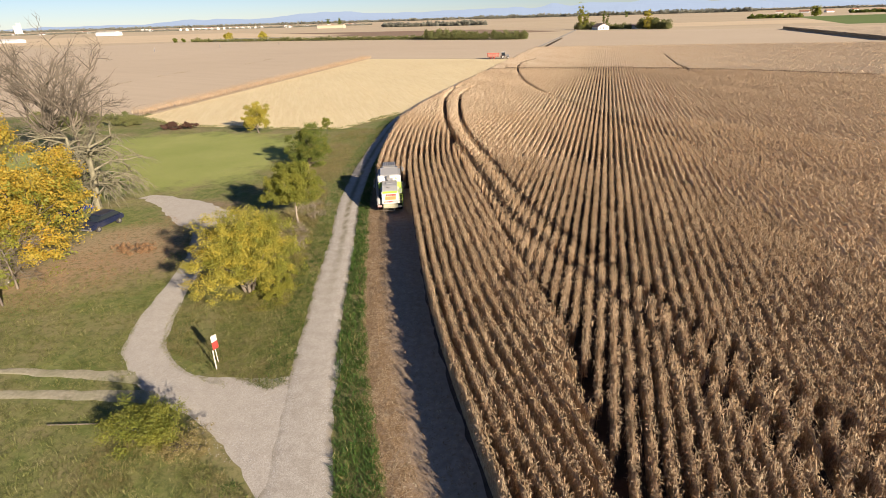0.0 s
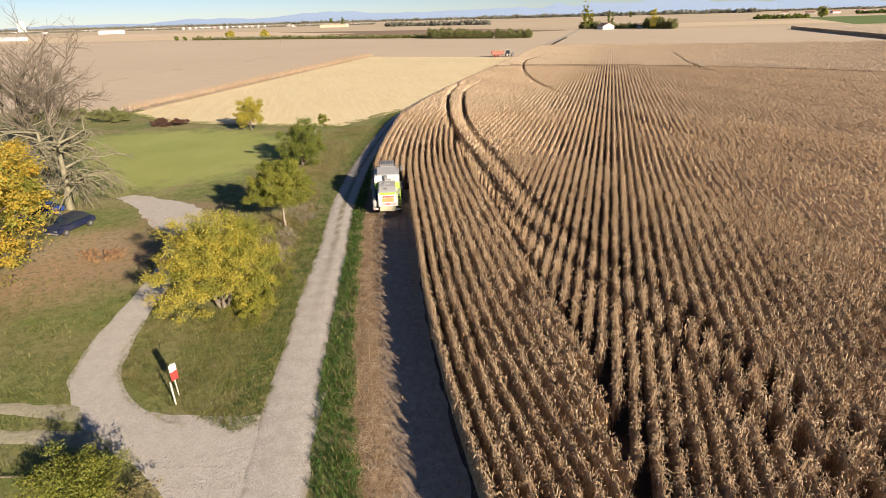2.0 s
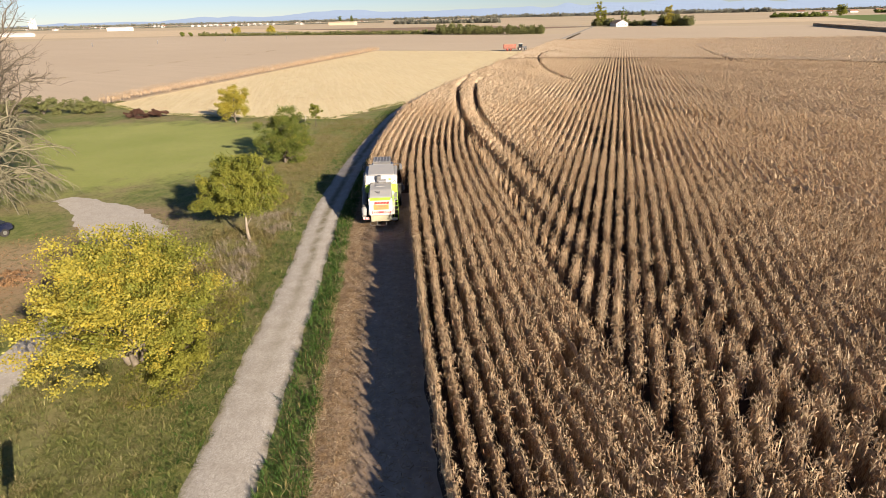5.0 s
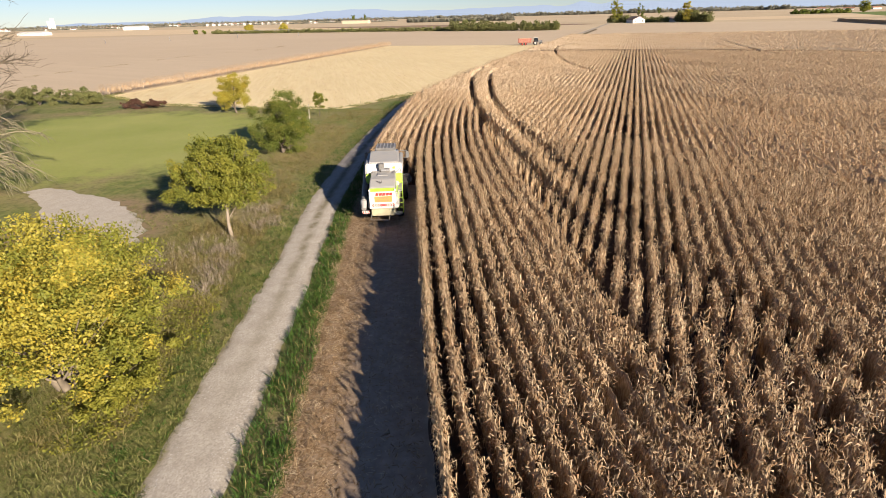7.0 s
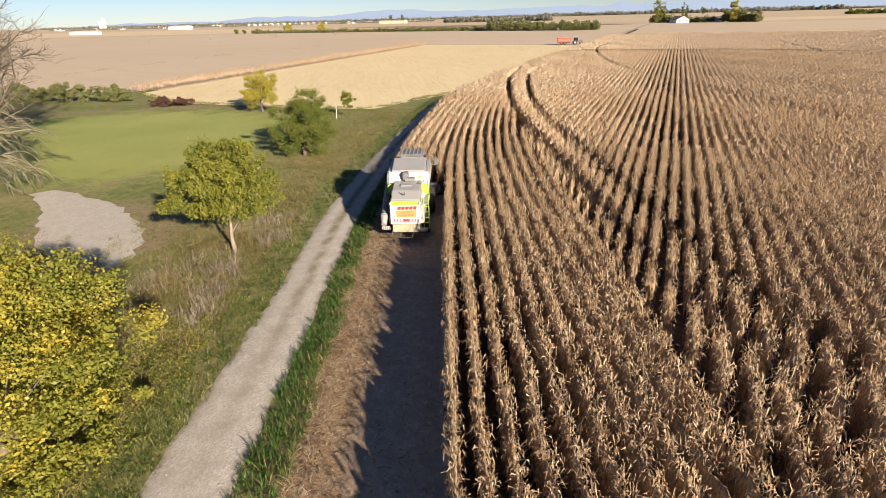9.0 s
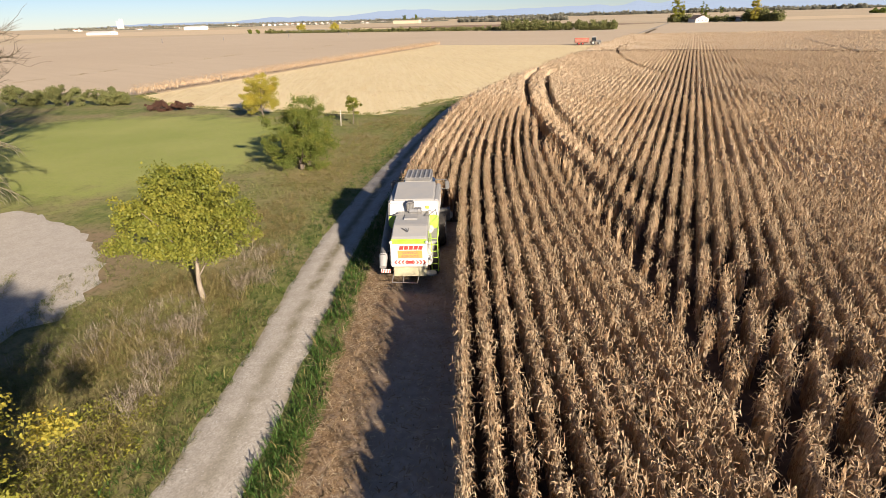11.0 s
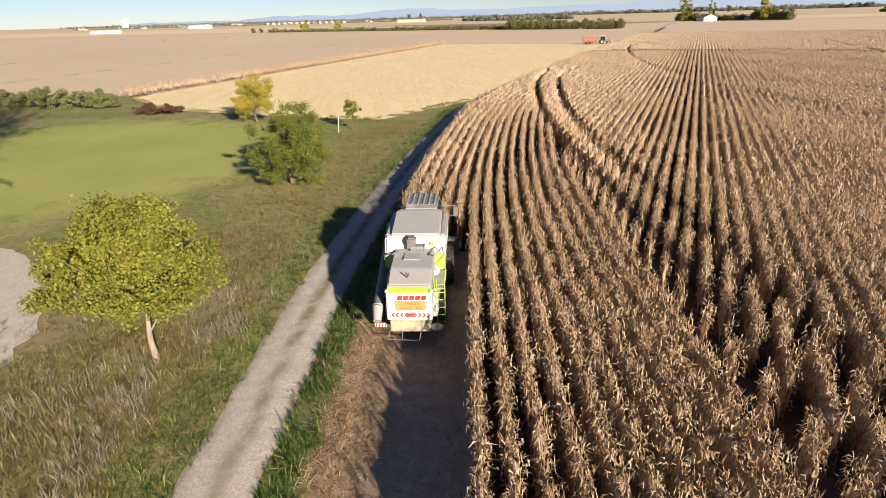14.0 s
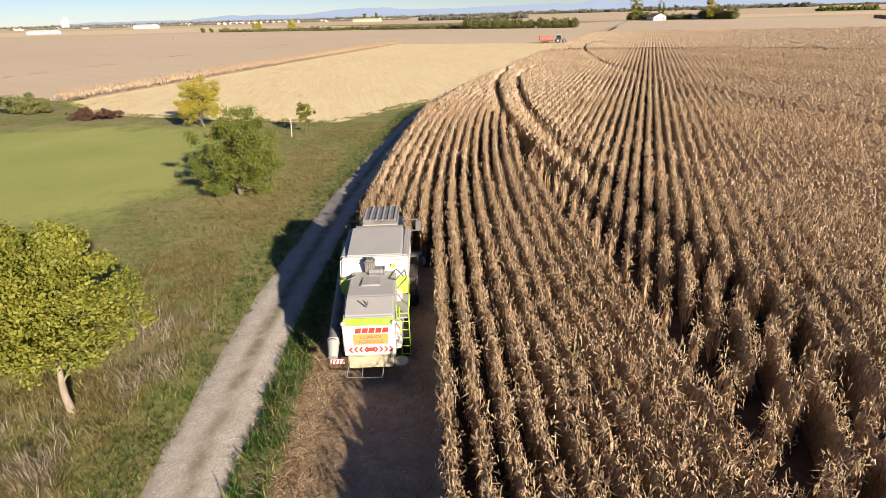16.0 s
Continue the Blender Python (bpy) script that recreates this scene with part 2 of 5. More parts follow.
LITTER = leafy("corn_litter", [(0.0, (0.20, 0.12, 0.06)), (0.5, (0.38, 0.26, 0.14)), (1.0, (0.62, 0.50, 0.34))], 0.8, 0.1)
BRUSH = leafy("dead_stalks", [(0.0, (0.14, 0.105, 0.07)), (0.5, (0.27, 0.215, 0.15)), (1.0, (0.44, 0.37, 0.28))], 0.8, 0.2)
FALLEN = leafy("fallen_leaf_brown", [(0.0, (0.15, 0.075, 0.035)), (0.5, (0.25, 0.14, 0.065)), (1.0, (0.34, 0.215, 0.115))], 0.8, 0.15)
YELLOW = leafy("yellow_leaves", [(0.0, (0.23, 0.215, 0.045)), (0.35, (0.37, 0.33, 0.06)), (0.75, (0.51, 0.415, 0.065)), (1.0, (0.58, 0.40, 0.055))], 0.5, 0.44, 0.5)
LIME_LEAF = leafy("lime_leaves", [(0.0, (0.153, 0.172, 0.030)), (0.5, (0.252, 0.251, 0.041)), (1.0, (0.360, 0.317, 0.054))], 0.5, 0.44, 0.6)
GREEN_LEAF = leafy("green_leaves", [(0.0, (0.126, 0.150, 0.027)), (0.5, (0.211, 0.220, 0.038)), (1.0, (0.324, 0.290, 0.050))], 0.5, 0.42, 0.4)
DARK_LEAF = leafy("dark_leaves", [(0.0, (0.085, 0.11, 0.02)), (0.6, (0.14, 0.17, 0.03)), (0.92, (0.21, 0.20, 0.045)), (1.0, (0.26, 0.15, 0.05))], 0.55, 0.3)
AMBER = leafy("amber_leaves", [(0.0, (0.26, 0.215, 0.04)), (0.4, (0.40, 0.31, 0.05)), (0.8, (0.53, 0.345, 0.045)), (1.0, (0.54, 0.27, 0.035))], 0.55, 0.45, 0.45)
RED_LEAF = leafy("maroon_leaves", [(0.0, (0.06, 0.03, 0.022)), (1.0, (0.15, 0.075, 0.05))], 0.6, 0.3)
# Greyed leaf tones carry the haze over woods more than a kilometre off.
HAZED_WOOD_LEAF = leafy("hazed_woodland_leaves", [(0.0, (0.17, 0.175, 0.14)), (0.6, (0.23, 0.225, 0.175)), (1.0, (0.31, 0.275, 0.20))], 0.8, 0.35)
BARK = bark("pale_bark", (0.14, 0.11, 0.08), (0.31, 0.255, 0.195))
DARK_BARK = bark("dark_bark", (0.07, 0.055, 0.042), (0.17, 0.135, 0.105))
TWIG = bark("twig_bark", (0.10, 0.08, 0.06), (0.21, 0.17, 0.125))
WILLOW = bark("willow_bark", (0.125, 0.11, 0.07), (0.25, 0.22, 0.14))
HEDGE_LEAF = leafy("hedge_leaves", [(0.0, (0.115, 0.13, 0.045)), (0.6, (0.18, 0.185, 0.065)), (1.0, (0.27, 0.235, 0.09))], 0.6, 0.3)

# ---- mesh helpers ----
import itertools

rng = np.random.default_rng(7)


def link(name, mesh, mat, parent=None, label="", where=None):
    ob = new(name, mesh)
    mesh.materials.append(mat)
    if parent is not None:
        ob.parent = parent
    if where is not None:
        ob.matrix_basis = where
    if label:
        tagged(ob, label)
    return ob


def mesh_of(name, verts, tris=None, quads=None, smooth=False):
    """A mesh from arrays of places and corners."""
    verts = np.asarray(verts, np.float32)
    tris = np.zeros((0, 3), np.int32) if tris is None else np.asarray(tris, np.int32).reshape(-1, 3)
    quads = np.zeros((0, 4), np.int32) if quads is None else np.asarray(quads, np.int32).reshape(-1, 4)
    me = bpy.data.meshes.new(name)
    me.vertices.add(len(verts))
    me.vertices.foreach_set("co", verts.ravel())
    me.loops.add(tris.size + quads.size)
    me.loops.foreach_set("vertex_index", np.concatenate((tris.ravel(), quads.ravel())))
    nt, nq = len(tris), len(quads)
    me.polygons.add(nt + nq)
    me.polygons.foreach_set("loop_start", np.concatenate((np.arange(nt) * 3, nt * 3 + np.arange(nq) * 4)).astype(np.int32))
    if smooth:
        me.polygons.foreach_set("use_smooth", np.ones(nt + nq, bool))
    me.update(calc_edges=True)
    return me


def part(name, bm, mat, parent, label="", where=None):
    me = bpy.data.meshes.new(name)
    bm.to_mesh(me)
    bm.free()
    return link(name, me, mat, parent, label, where)


def thing(name, label, category, m=None, group="", kind=""):
    ob = tagged(new(name), label, category, group, kind)
    if m is not None:
        ob.matrix_basis = m
    return ob


def box(x0, x1, y0, y1, z0, z1, bevel=0.03, bm=None):
    bm = bm or bmesh.new()
    got = bmesh.ops.create_cube(bm, size=1.0, matrix=Matrix.LocRotScale(((x0 + x1) / 2, (y0 + y1) / 2, (z0 + z1) / 2), None, (x1 - x0, y1 - y0, z1 - z0)))
    if bevel:
        bmesh.ops.bevel(bm, geom=list({e for v in got["verts"] for e in v.link_edges}), offset=bevel, segments=2, affect="EDGES")
    return bm


def prism(outline, x0, x1, bevel=0.03, bm=None):
    """A closed outline in y and z, pulled from x0 to x1."""
    bm = bm or bmesh.new()
    a = [bm.verts.new((x0, y, z)) for y, z in outline]
    b = [bm.verts.new((x1, y, z)) for y, z in outline]
    faces = [bm.faces.new(a), bm.faces.new(b[::-1])]
    for i in range(len(a)):
        j = (i + 1) % len(a)
        faces.append(bm.faces.new((a[j], a[i], b[i], b[j])))
    bmesh.ops.recalc_face_normals(bm, faces=faces)
    if bevel:
        bmesh.ops.bevel(bm, geom=list({e for f in faces for e in f.edges}), offset=bevel, segments=2, affect="EDGES")
    return bm


def rod(bm, a, b, r0, r1=None, sides=8):
    a, b = Vector(a), Vector(b)
    d = b - a
    m = Matrix.Translation((a + b) / 2) @ d.to_track_quat("Z", "Y").to_matrix().to_4x4()
    bmesh.ops.create_cone(bm, cap_ends=True, segments=sides, radius1=r0, radius2=r0 if r1 is None else r1, depth=d.length, matrix=m)
    return bm


def rods(pairs, r, sides=6):
    bm = bmesh.new()
    for a, b in pairs:
        rod(bm, a, b, r, r, sides)
    return bm


def strip(name, ys, left, right, z, mat, label, category, kind="structure", across=6, rough=0.12, crown=0.0, parent=None):
    """A band of ground between two borders, with uneven edges."""
    ys = np.asarray(ys, float)
    l, r = np.asarray(left, float), np.asarray(right, float)
    wob = np.array([[noise.noise((y * 0.9, s, 0.0)) + 0.6 * noise.noise((y * 2.7, s, 4.0)) for y in ys] for s in (1.3, 8.7)]) * rough
    l, r = l + wob[0], r + wob[1]
    u = np.linspace(0, 1, across + 1)
    x = l[:, None] * (1 - u) + r[:, None] * u
    zz = np.full_like(x, z) + crown * (1 - (2 * u - 1) ** 2)
    zz[:, 0] -= 0.03
    zz[:, -1] -= 0.03
    v = np.stack((x, np.repeat(ys[:, None], across + 1, 1), zz), -1).reshape(-1, 3)
    i = np.arange(len(ys) - 1)[:, None] * (across + 1) + np.arange(across)[None]
    q = np.stack((i, i + 1, i + across + 2, i + across + 1), -1).reshape(-1, 4)
    me = mesh_of(name, v, quads=q, smooth=True)
    layer = me.uv_layers.new(name="across")
    uv = np.stack((np.repeat(u[None], len(ys), 0), np.repeat(ys[:, None], across + 1, 1)), -1).reshape(-1, 2)
    layer.data.foreach_set("uv", uv[q.ravel()].astype(np.float32).ravel())
    return tagged(link(name, me, mat, parent), label, category, "", kind)


def sheet(name, outline, z, mat, label, category, rough=0.0, kind="structure", fine=1.0):
    """A flat patch of ground with the given outline, its border roughened."""
    pts = []
    for (ax, ay), (bx, by) in zip(outline, outline[1:] + outline[:1]):
        n = max(1, int(math.hypot(bx - ax, by - ay) / fine)) if rough else 1
        for i in range(n):
            x, y = ax + (bx - ax) * i / n, ay + (by - ay) * i / n
            w = Vector((noise.noise((x * 0.8, y * 0.8, 2.0)), noise.noise((x * 0.8, y * 0.8, 7.0)), 0)) * rough
            pts.append((x + w.x, y + w.y))
    bm = bmesh.new()
    f = bm.faces.new([bm.verts.new((x, y, z)) for x, y in pts])
    bmesh.ops.triangulate(bm, faces=[f])
    bm.normal_update()
    for g in bm.faces:
        if g.normal.z < 0:
            g.normal_flip()
    me = bpy.data.meshes.new(name)
    bm.to_mesh(me)
    bm.free()
    me.uv_layers.new(name="across")
    return tagged(link(name, me, mat), label, category, "", kind)


# ---- the plan: the corn's border, x by y ----
EDGE_Y = np.array([-60, -30, 0, 17, 25.6, 34.3, 45, 56, 65, 75, 87, 97, 107, 116, 130, 146, 170, 225, 300, 450, 700])
EDGE_X = np.array([17, 9.2, 1.7, -2.5, -4.4, -5.9, -7.2, -8.5, -9.4, -9.9, -9.9, -9.5, -8.4, -6.6, -3.4, 0.6, 7.3, 23, 44.5, 88, 160])
FINE_Y = np.arange(-60, 700.1, 0.5)


def smooth_line(ys, xs):
    """The border as a soft curve on a fine scale."""
    x = np.interp(FINE_Y, ys, xs)
    k = np.hanning(25)
    return np.convolve(np.pad(x, 12, mode="reflect", reflect_type="odd"), k / k.sum(), "valid")


EDGE = smooth_line(EDGE_Y, EDGE_X)
SLOPE = np.gradient(EDGE, FINE_Y)


def edge(y):
    return np.interp(y, FINE_Y, EDGE)


def lean(y):
    return np.sqrt(1 + np.interp(y, FINE_Y, SLOPE) ** 2)


ROAD_L = smooth_line(np.array([-60, 0, 17.5, 24, 34, 45, 55, 60, 68, 77, 88.7, 99, 106, 115, 130, 146, 170, 225, 300, 450, 700]),
                     np.array([4.5, -5.8, -8.3, -9.1, -10.2, -11.1, -12.3, -12.7, -13.0, -13.0, -12.7, -12.3, -11.7, -10.4, -7.4, -3.6, 3.0, 18.6, 40, 83.5, 155.5]))
ROAD_R = smooth_line(np.array([-60, 0, 17, 21, 26, 32, 38, 47, 56, 65, 75, 87, 97, 107, 116, 130, 146, 170, 225, 300, 450, 700]),
                     np.array([9.6, -0.88, -4.88, -5.78, -6.63, -7.33, -7.95, -8.95, -10.0, -10.5, -10.7, -10.6, -10.3, -9.3, -7.6, -4.6, -0.7, 6.0, 21.6, 43, 86.5, 158.5]))
SEAM_Y = [-60, 15, 27, 55, 67, 84, 102, 123, 137, 150, 700]
SEAM_D = [5.0, 8.6, 11.4, 11.8, 11.0, 10.0, 7.8, 4.0, 2.0, 0.0, 0.0]
ROW_WAY = np.array((math.sin(radians(15.1)), math.cos(radians(15.1))))
ROW_ACROSS = np.array((ROW_WAY[1], -ROW_WAY[0]))
COMBINE_Y = 52.3
CUT_TO = COMBINE_Y + 8.9

# ---- the ground ----
R = 4600
big = bmesh.new()
bmesh.ops.create_grid(big, x_segments=8, y_segments=8, size=R)
tagged(part("ground", big, PLAIN, None), "wide flat plain of harvested tan fields", "ground", "", "structure")
sheet("corn_field_soil", [(float(edge(y)) - 0.1, float(y)) for y in np.arange(-60, 305, 5.0)] + [(330.0, 230.0), (330.0, -60.0)], 0.012, SOIL, "dark bare soil under the standing maize rows", "soil")
sheet("meadow", [(-150, -60)] + [(float(edge(y)) - 0.2, float(y)) for y in np.arange(-60, 115, 4.0)] + [(-9.5, 118), (-20, 102), (-33, 104), (-52, 109), (-60, 117), (-68, 123), (-75, 127), (-150, 142)], 0.015, MEADOW, "rough autumn grass with a mown lawn and fallen leaves", "grass", 0.3)
sheet("pale_stubble_field", [(-10.6, 114.5), (-20, 99.0), (-33, 101.0), (-54, 106.5), (-68.5, 118.5), (-40.5, 277), (29, 251)] + [(float(np.interp(y, FINE_Y, ROAD_L)), float(y)) for y in np.arange(240, 115, -6.0)], 0.03, STUBBLE, "pale golden maize stubble field after harvest", "field", 0.5, fine=2.0)
sheet("tan_field", [(-71, 121), (-41.5, 279), (33, 254), (86, 440), (55, 436), (25, 447), (-30, 480), (-95, 505), (-165, 528), (-280, 600), (-420, 560), (-420, 150)], 0.02, TAN_FIELD, "smooth tan field of dry crop beyond the stubble", "field")
sheet("far_maize_stubble", [(45, 303), (330, 232), (330, 480), (215, 540), (122, 572)], 0.02, TAN_FIELD, "flat tan stubble between the maize and the farm", "field")
sheet("brown_far_field", [(-20, 560), (118, 600), (40, 760), (-330, 900), (-340, 830)], 0.02, BROWN_FIELD, "strip of brown ploughed land", "field")
sheet("cream_far_field", [(-900, 700), (-340, 640), (-120, 700), (-420, 1050), (-1100, 1050)], 0.03, CREAM_FIELD, "pale cream stubble in the distance", "field")
sheet("cream_far_field", [(230, 640), (700, 560), (760, 700), (200, 820)], 0.03, CREAM_FIELD, "pale cream stubble in the distance", "field")
sheet("green_far_field", [(380, 560), (1000, 420), (1500, 900), (560, 950)], 0.04, GREEN_FIELD, "green winter crop in the distance", "field")

ys = np.arange(-60, 620, 0.7)
strip("gravel_road", ys, np.interp(ys, FINE_Y, ROAD_L), np.interp(ys, FINE_Y, ROAD_R), 0.04, ROAD, "pale gravel farm road with a worn centre", "road", across=8, rough=0.16, crown=0.03)
pairs = [(-6.0, 27.5, -5.8, 13.0), (-9.0, 25.2, -8.2, 16.8), (-11.8, 25.3, -10.8, 20.0), (-14.5, 25.5, -13.8, 22.4), (-16.4, 26.6, -17.6, 24.4), (-18.0, 28.6, -20.7, 28.0), (-19.1, 32.0, -21.6, 31.7), (-20.0, 36.0, -22.2, 37.0), (-20.6, 40.0, -22.9, 41.9), (-21.4, 45.0, -24.4, 46.0), (-22.0, 49.5, -26.2, 51.0)]


def way_strip(name, pairs, z, mat, label, across=6, wob=0.22, step=0.5):
    """A bent band of ground given by pairs of border places."""
    p = np.array(pairs, float)
    t = np.concatenate(([0], np.cumsum(np.hypot(*(np.diff((p[:, :2] + p[:, 2:]) / 2, axis=0).T)))))
    tt = np.arange(0, t[-1], step)
    q = np.stack([np.interp(tt, t, p[:, i]) for i in range(4)], -1)
    k = np.hanning(9)
    q = np.stack([np.convolve(np.pad(q[:, i], 4, mode="edge"), k / k.sum(), "valid") for i in range(4)], -1)
    u = np.linspace(0, 1, across + 1)
    xy = q[:, None, :2] * (1 - u)[None, :, None] + q[:, None, 2:] * u[None, :, None]
    for side in (0, -1):
        xy[:, side] += np.array([[noise.noise((a * 0.9, b * 0.9, 1.0)), noise.noise((a * 0.9, b * 0.9, 5.0))] for a, b in xy[:, side]]) * wob
    zz = np.full(xy.shape[:2], z)
    zz[:, (0, -1)] -= 0.02
    v = np.concatenate((xy, zz[..., None]), -1).reshape(-1, 3)
    i = np.arange(len(tt) - 1)[:, None] * (across + 1) + np.arange(across)[None]
    f = np.stack((i, i + across + 1, i + across + 2, i + 1), -1).reshape(-1, 4)
    me = mesh_of(name, v, quads=f, smooth=True)
    me.uv_layers.new(name="across")
    return tagged(link(name, me, mat), label, "path", "", "structure")


way_strip("gravel_path", pairs, 0.034, PATH_GRAVEL, "pale gravel side path branching off the farm road")
way_strip("wheel_track", [(-16.9, 24.6, -18.0, 26.2), (-20.4, 25.3, -20.6, 26.2), (-27, 26.0, -27, 26.6), (-60, 27.7, -60, 28.3)], 0.03, TRACK_SOIL, "worn pale wheel track in the grass")
way_strip("wheel_track", [(-15.0, 22.9, -16.2, 24.4), (-18.4, 23.4, -18.8, 24.4), (-25.4, 23.8, -25.4, 24.5), (-60, 24.2, -60, 24.8)], 0.03, TRACK_SOIL, "worn pale wheel track in the grass")
way_strip("gravel_patch", [(-20.6, 47.6, -21.6, 46.8), (-21.3, 51.0, -25.2, 48.6), (-23.5, 54.2, -28.8, 51.6), (-27.5, 57.4, -31.0, 54.4), (-31.0, 59.4, -33.4, 57.2), (-36, 61.0, -37.0, 60.0)], 0.038, PATH_GRAVEL, "bare pale gravel turning place in the grass", wob=0.6)
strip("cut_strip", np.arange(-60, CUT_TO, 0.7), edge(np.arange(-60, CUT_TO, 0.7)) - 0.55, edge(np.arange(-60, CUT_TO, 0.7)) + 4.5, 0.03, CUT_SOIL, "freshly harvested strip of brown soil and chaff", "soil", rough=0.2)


# ---- maize ----
def maize(seed, leaves, fat=1.0, stalk=True, low=0.25, tassels=3, reach=1.0, folded=0.55):
    """One dry maize plant: husks on the stalk, pointed leaves (some folded over), tassel. Corners and triangles."""
    r = np.random.default_rng(seed)
    v, q = [], []

    def blade(base, mid, tip, half):
        n = len(v)
        if mid is None:
            v.extend((base - half * 0.8, tip, base + half * 0.8))
            q.append((n, n + 1, n + 2))
        else:
            v.extend((base, mid - half, tip, mid + half))
            q.extend(((n, n + 1, n + 3), (n + 1, n + 2, n + 3)))

    top = 2.3
    for k in range(2 if stalk else 0):
        a = r.uniform(0, 6.283)
        out = np.array((math.cos(a), math.sin(a), 0.0)) * 0.07
        z = r.uniform(1.2, 1.85)
        blade(np.array((0.02, 0.01, z)), np.array((0.02, 0.01, z - 0.3)) + out, np.array((0, 0, z - r.uniform(0.6, 1.0))) + out, np.array((-out[1], out[0], 0.02)) * 0.8)
    for k in range(leaves):
        a = r.uniform(0, 6.283)
        out = np.array((math.cos(a), math.sin(a), 0.0))
        z = low + (top - low - 0.1) * ((k + r.uniform(0, 0.9)) / leaves) ** 0.75
        size = r.uniform(0.13, 0.31) * reach
        base = np.array((0.02, 0.01, z)) + out * r.uniform(0.0, 0.14)
        mid = base + out * size * r.uniform(0.3, 0.55) + np.array((0, 0, size * r.uniform(0.0, 0.7)))
        tip = base + out * size * r.uniform(0.4, 0.9) + np.array((0, 0, size * r.uniform(-1.1, 0.45)))
        side = np.cross(out, (0, 0, 1.0)) + r.normal(0, 0.5, 3)
        blade(base, mid if r.random() < folded else None, tip, side / np.linalg.norm(side) * r.uniform(0.011, 0.026) * fat)
    for k in range(tassels):
        a = r.uniform(0, 6.283)
        tip = np.array((math.cos(a) * 0.1, math.sin(a) * 0.1, top + r.uniform(0.0, 0.12)))
        blade(np.array((0.03, 0.02, top - 0.14)), None, tip, np.array((math.sin(a), -math.cos(a), 0.0)) * 0.013 * fat)
    return np.array(v), np.array(q)


def scatter(name, forms, where, turn, size, mat, label, category, kind="stuff", lift=0.0, tilt=0.0, tall=None):
    """Many small copies of a few forms, merged into one mesh."""
    pick = rng.integers(0, len(forms), len(where))
    vs, qs, n0 = [], [], 0
    for i, (v, q) in enumerate(forms):
        m = np.nonzero(pick == i)[0]
        if not len(m):
            continue
        c, s = np.cos(turn[m])[:, None], np.sin(turn[m])[:, None]
        k = size[m][:, None]
        h = k if tall is None else tall[m][:, None]
        tx, ty = rng.normal(0, tilt, (len(m), 1)), rng.normal(0, tilt, (len(m), 1))
        z = v[None, :, 2] * h
        x = (v[None, :, 0] * c - v[None, :, 1] * s) * k + tx * z
        y = (v[None, :, 0] * s + v[None, :, 1] * c) * k + ty * z
        p = np.stack((x + where[m, 0:1], y + where[m, 1:2], z + lift), -1)
        vs.append(p.reshape(-1, 3))
        qs.append((q[None] + (np.arange(len(m)) * len(v))[:, None, None] + n0).reshape(-1, q.shape[1]))
        n0 += len(m) * len(v)
    q = np.concatenate(qs)
    me = mesh_of(name, np.concatenate(vs), **({"quads": q} if q.shape[1] == 4 else {"tris": q}))
    return tagged(link(name, me, mat), label, category, "", kind)


def near_line(p, line, reach):
    hit = np.zeros(len(p), bool)
    for a, b in zip(line, line[1:]):
        a, b = np.array(a, float), np.array(b, float)
        d = b - a
        t = np.clip(((p - a) @ d) / (d @ d), 0, 1)
        hit |= np.hypot(*(p - a - t[:, None] * d).T) < reach
    return hit


TRACK_R = [(6.5, 146), (3.4, 135), (2.2, 127), (1.8, 114), (1.9, 98), (2.7, 85), (4.0, 75), (5.4, 66), (6.9, 55), (8.1, 47), (9.8, 41), (12.4, 33.5), (15.2, 24), (18, 18), (22, 10)]
TRACK_L = [(3.0, 146), (0.2, 136), (-1.2, 126), (-1.2, 112), (-0.8, 98), (0.2, 85), (2.0, 72), (4.0, 59), (5.4, 48), (7.2, 41), (9.8, 33), (12.6, 24), (15.2, 17), (19, 9)]
CURVES = [[(34, 225), (26, 208), (22.6, 190), (20.6, 168), (20.2, 148), (21.6, 130), (24.1, 115.6), (27.8, 94.5), (31.2, 79.5), (35.7, 66.7), (44.6, 53.6), (60, 40)], [(86, 228), (80, 208), (73, 180), (69.4, 156), (71.6, 141), (80, 118), (100, 95)]]


def rows_of_maize(step, seed):
    """Places along all rows: the curved ones by the road and the straight ones behind them."""
    r = np.random.default_rng(seed)
    out = []
    y = np.arange(-40, 150, step)
    for k in range(17):
        d = 0.55 + 0.75 * k
        yy = y + r.uniform(-0.35, 0.35, len(y)) * step
        x = edge(yy) + d * lean(yy)
        keep = d < np.interp(yy, SEAM_Y, SEAM_D) - 0.2
        if d < 4.0:
            keep &= yy > CUT_TO
        out.append(np.stack((x, yy), -1)[keep])
    s = np.arange(-60, 330, step)
    for j in range(-120, 330):
        ss = s + r.uniform(-0.35, 0.35, len(s)) * step
        p = ROW_ACROSS * (0.75 * j) + ss[:, None] * ROW_WAY
        d = (p[:, 0] - edge(p[:, 1])) / lean(p[:, 1])
        keep = (d > np.interp(p[:, 1], SEAM_Y, SEAM_D) + 0.3) & (d > 0.3) & (p[:, 1] < 300 - 0.26 * (p[:, 0] - 45)) & (p[:, 1] > -40) & (p[:, 0] < 240)
        if keep.any():
            out.append(p[keep])
    p = np.concatenate(out)
    p = p + r.normal(0, 0.022, p.shape)
    gone = near_line(p, TRACK_R, 0.38) | near_line(p, TRACK_L, 0.38)
    for c, reach in zip(CURVES, (0.35, 0.42)):
        gone |= near_line(p, c, reach)
    return p[~gone]


def walk_distance(p):
    t = np.clip(p[:, 1], 2, 40)
    return np.hypot(p[:, 0] + 0.8, p[:, 1] - t)


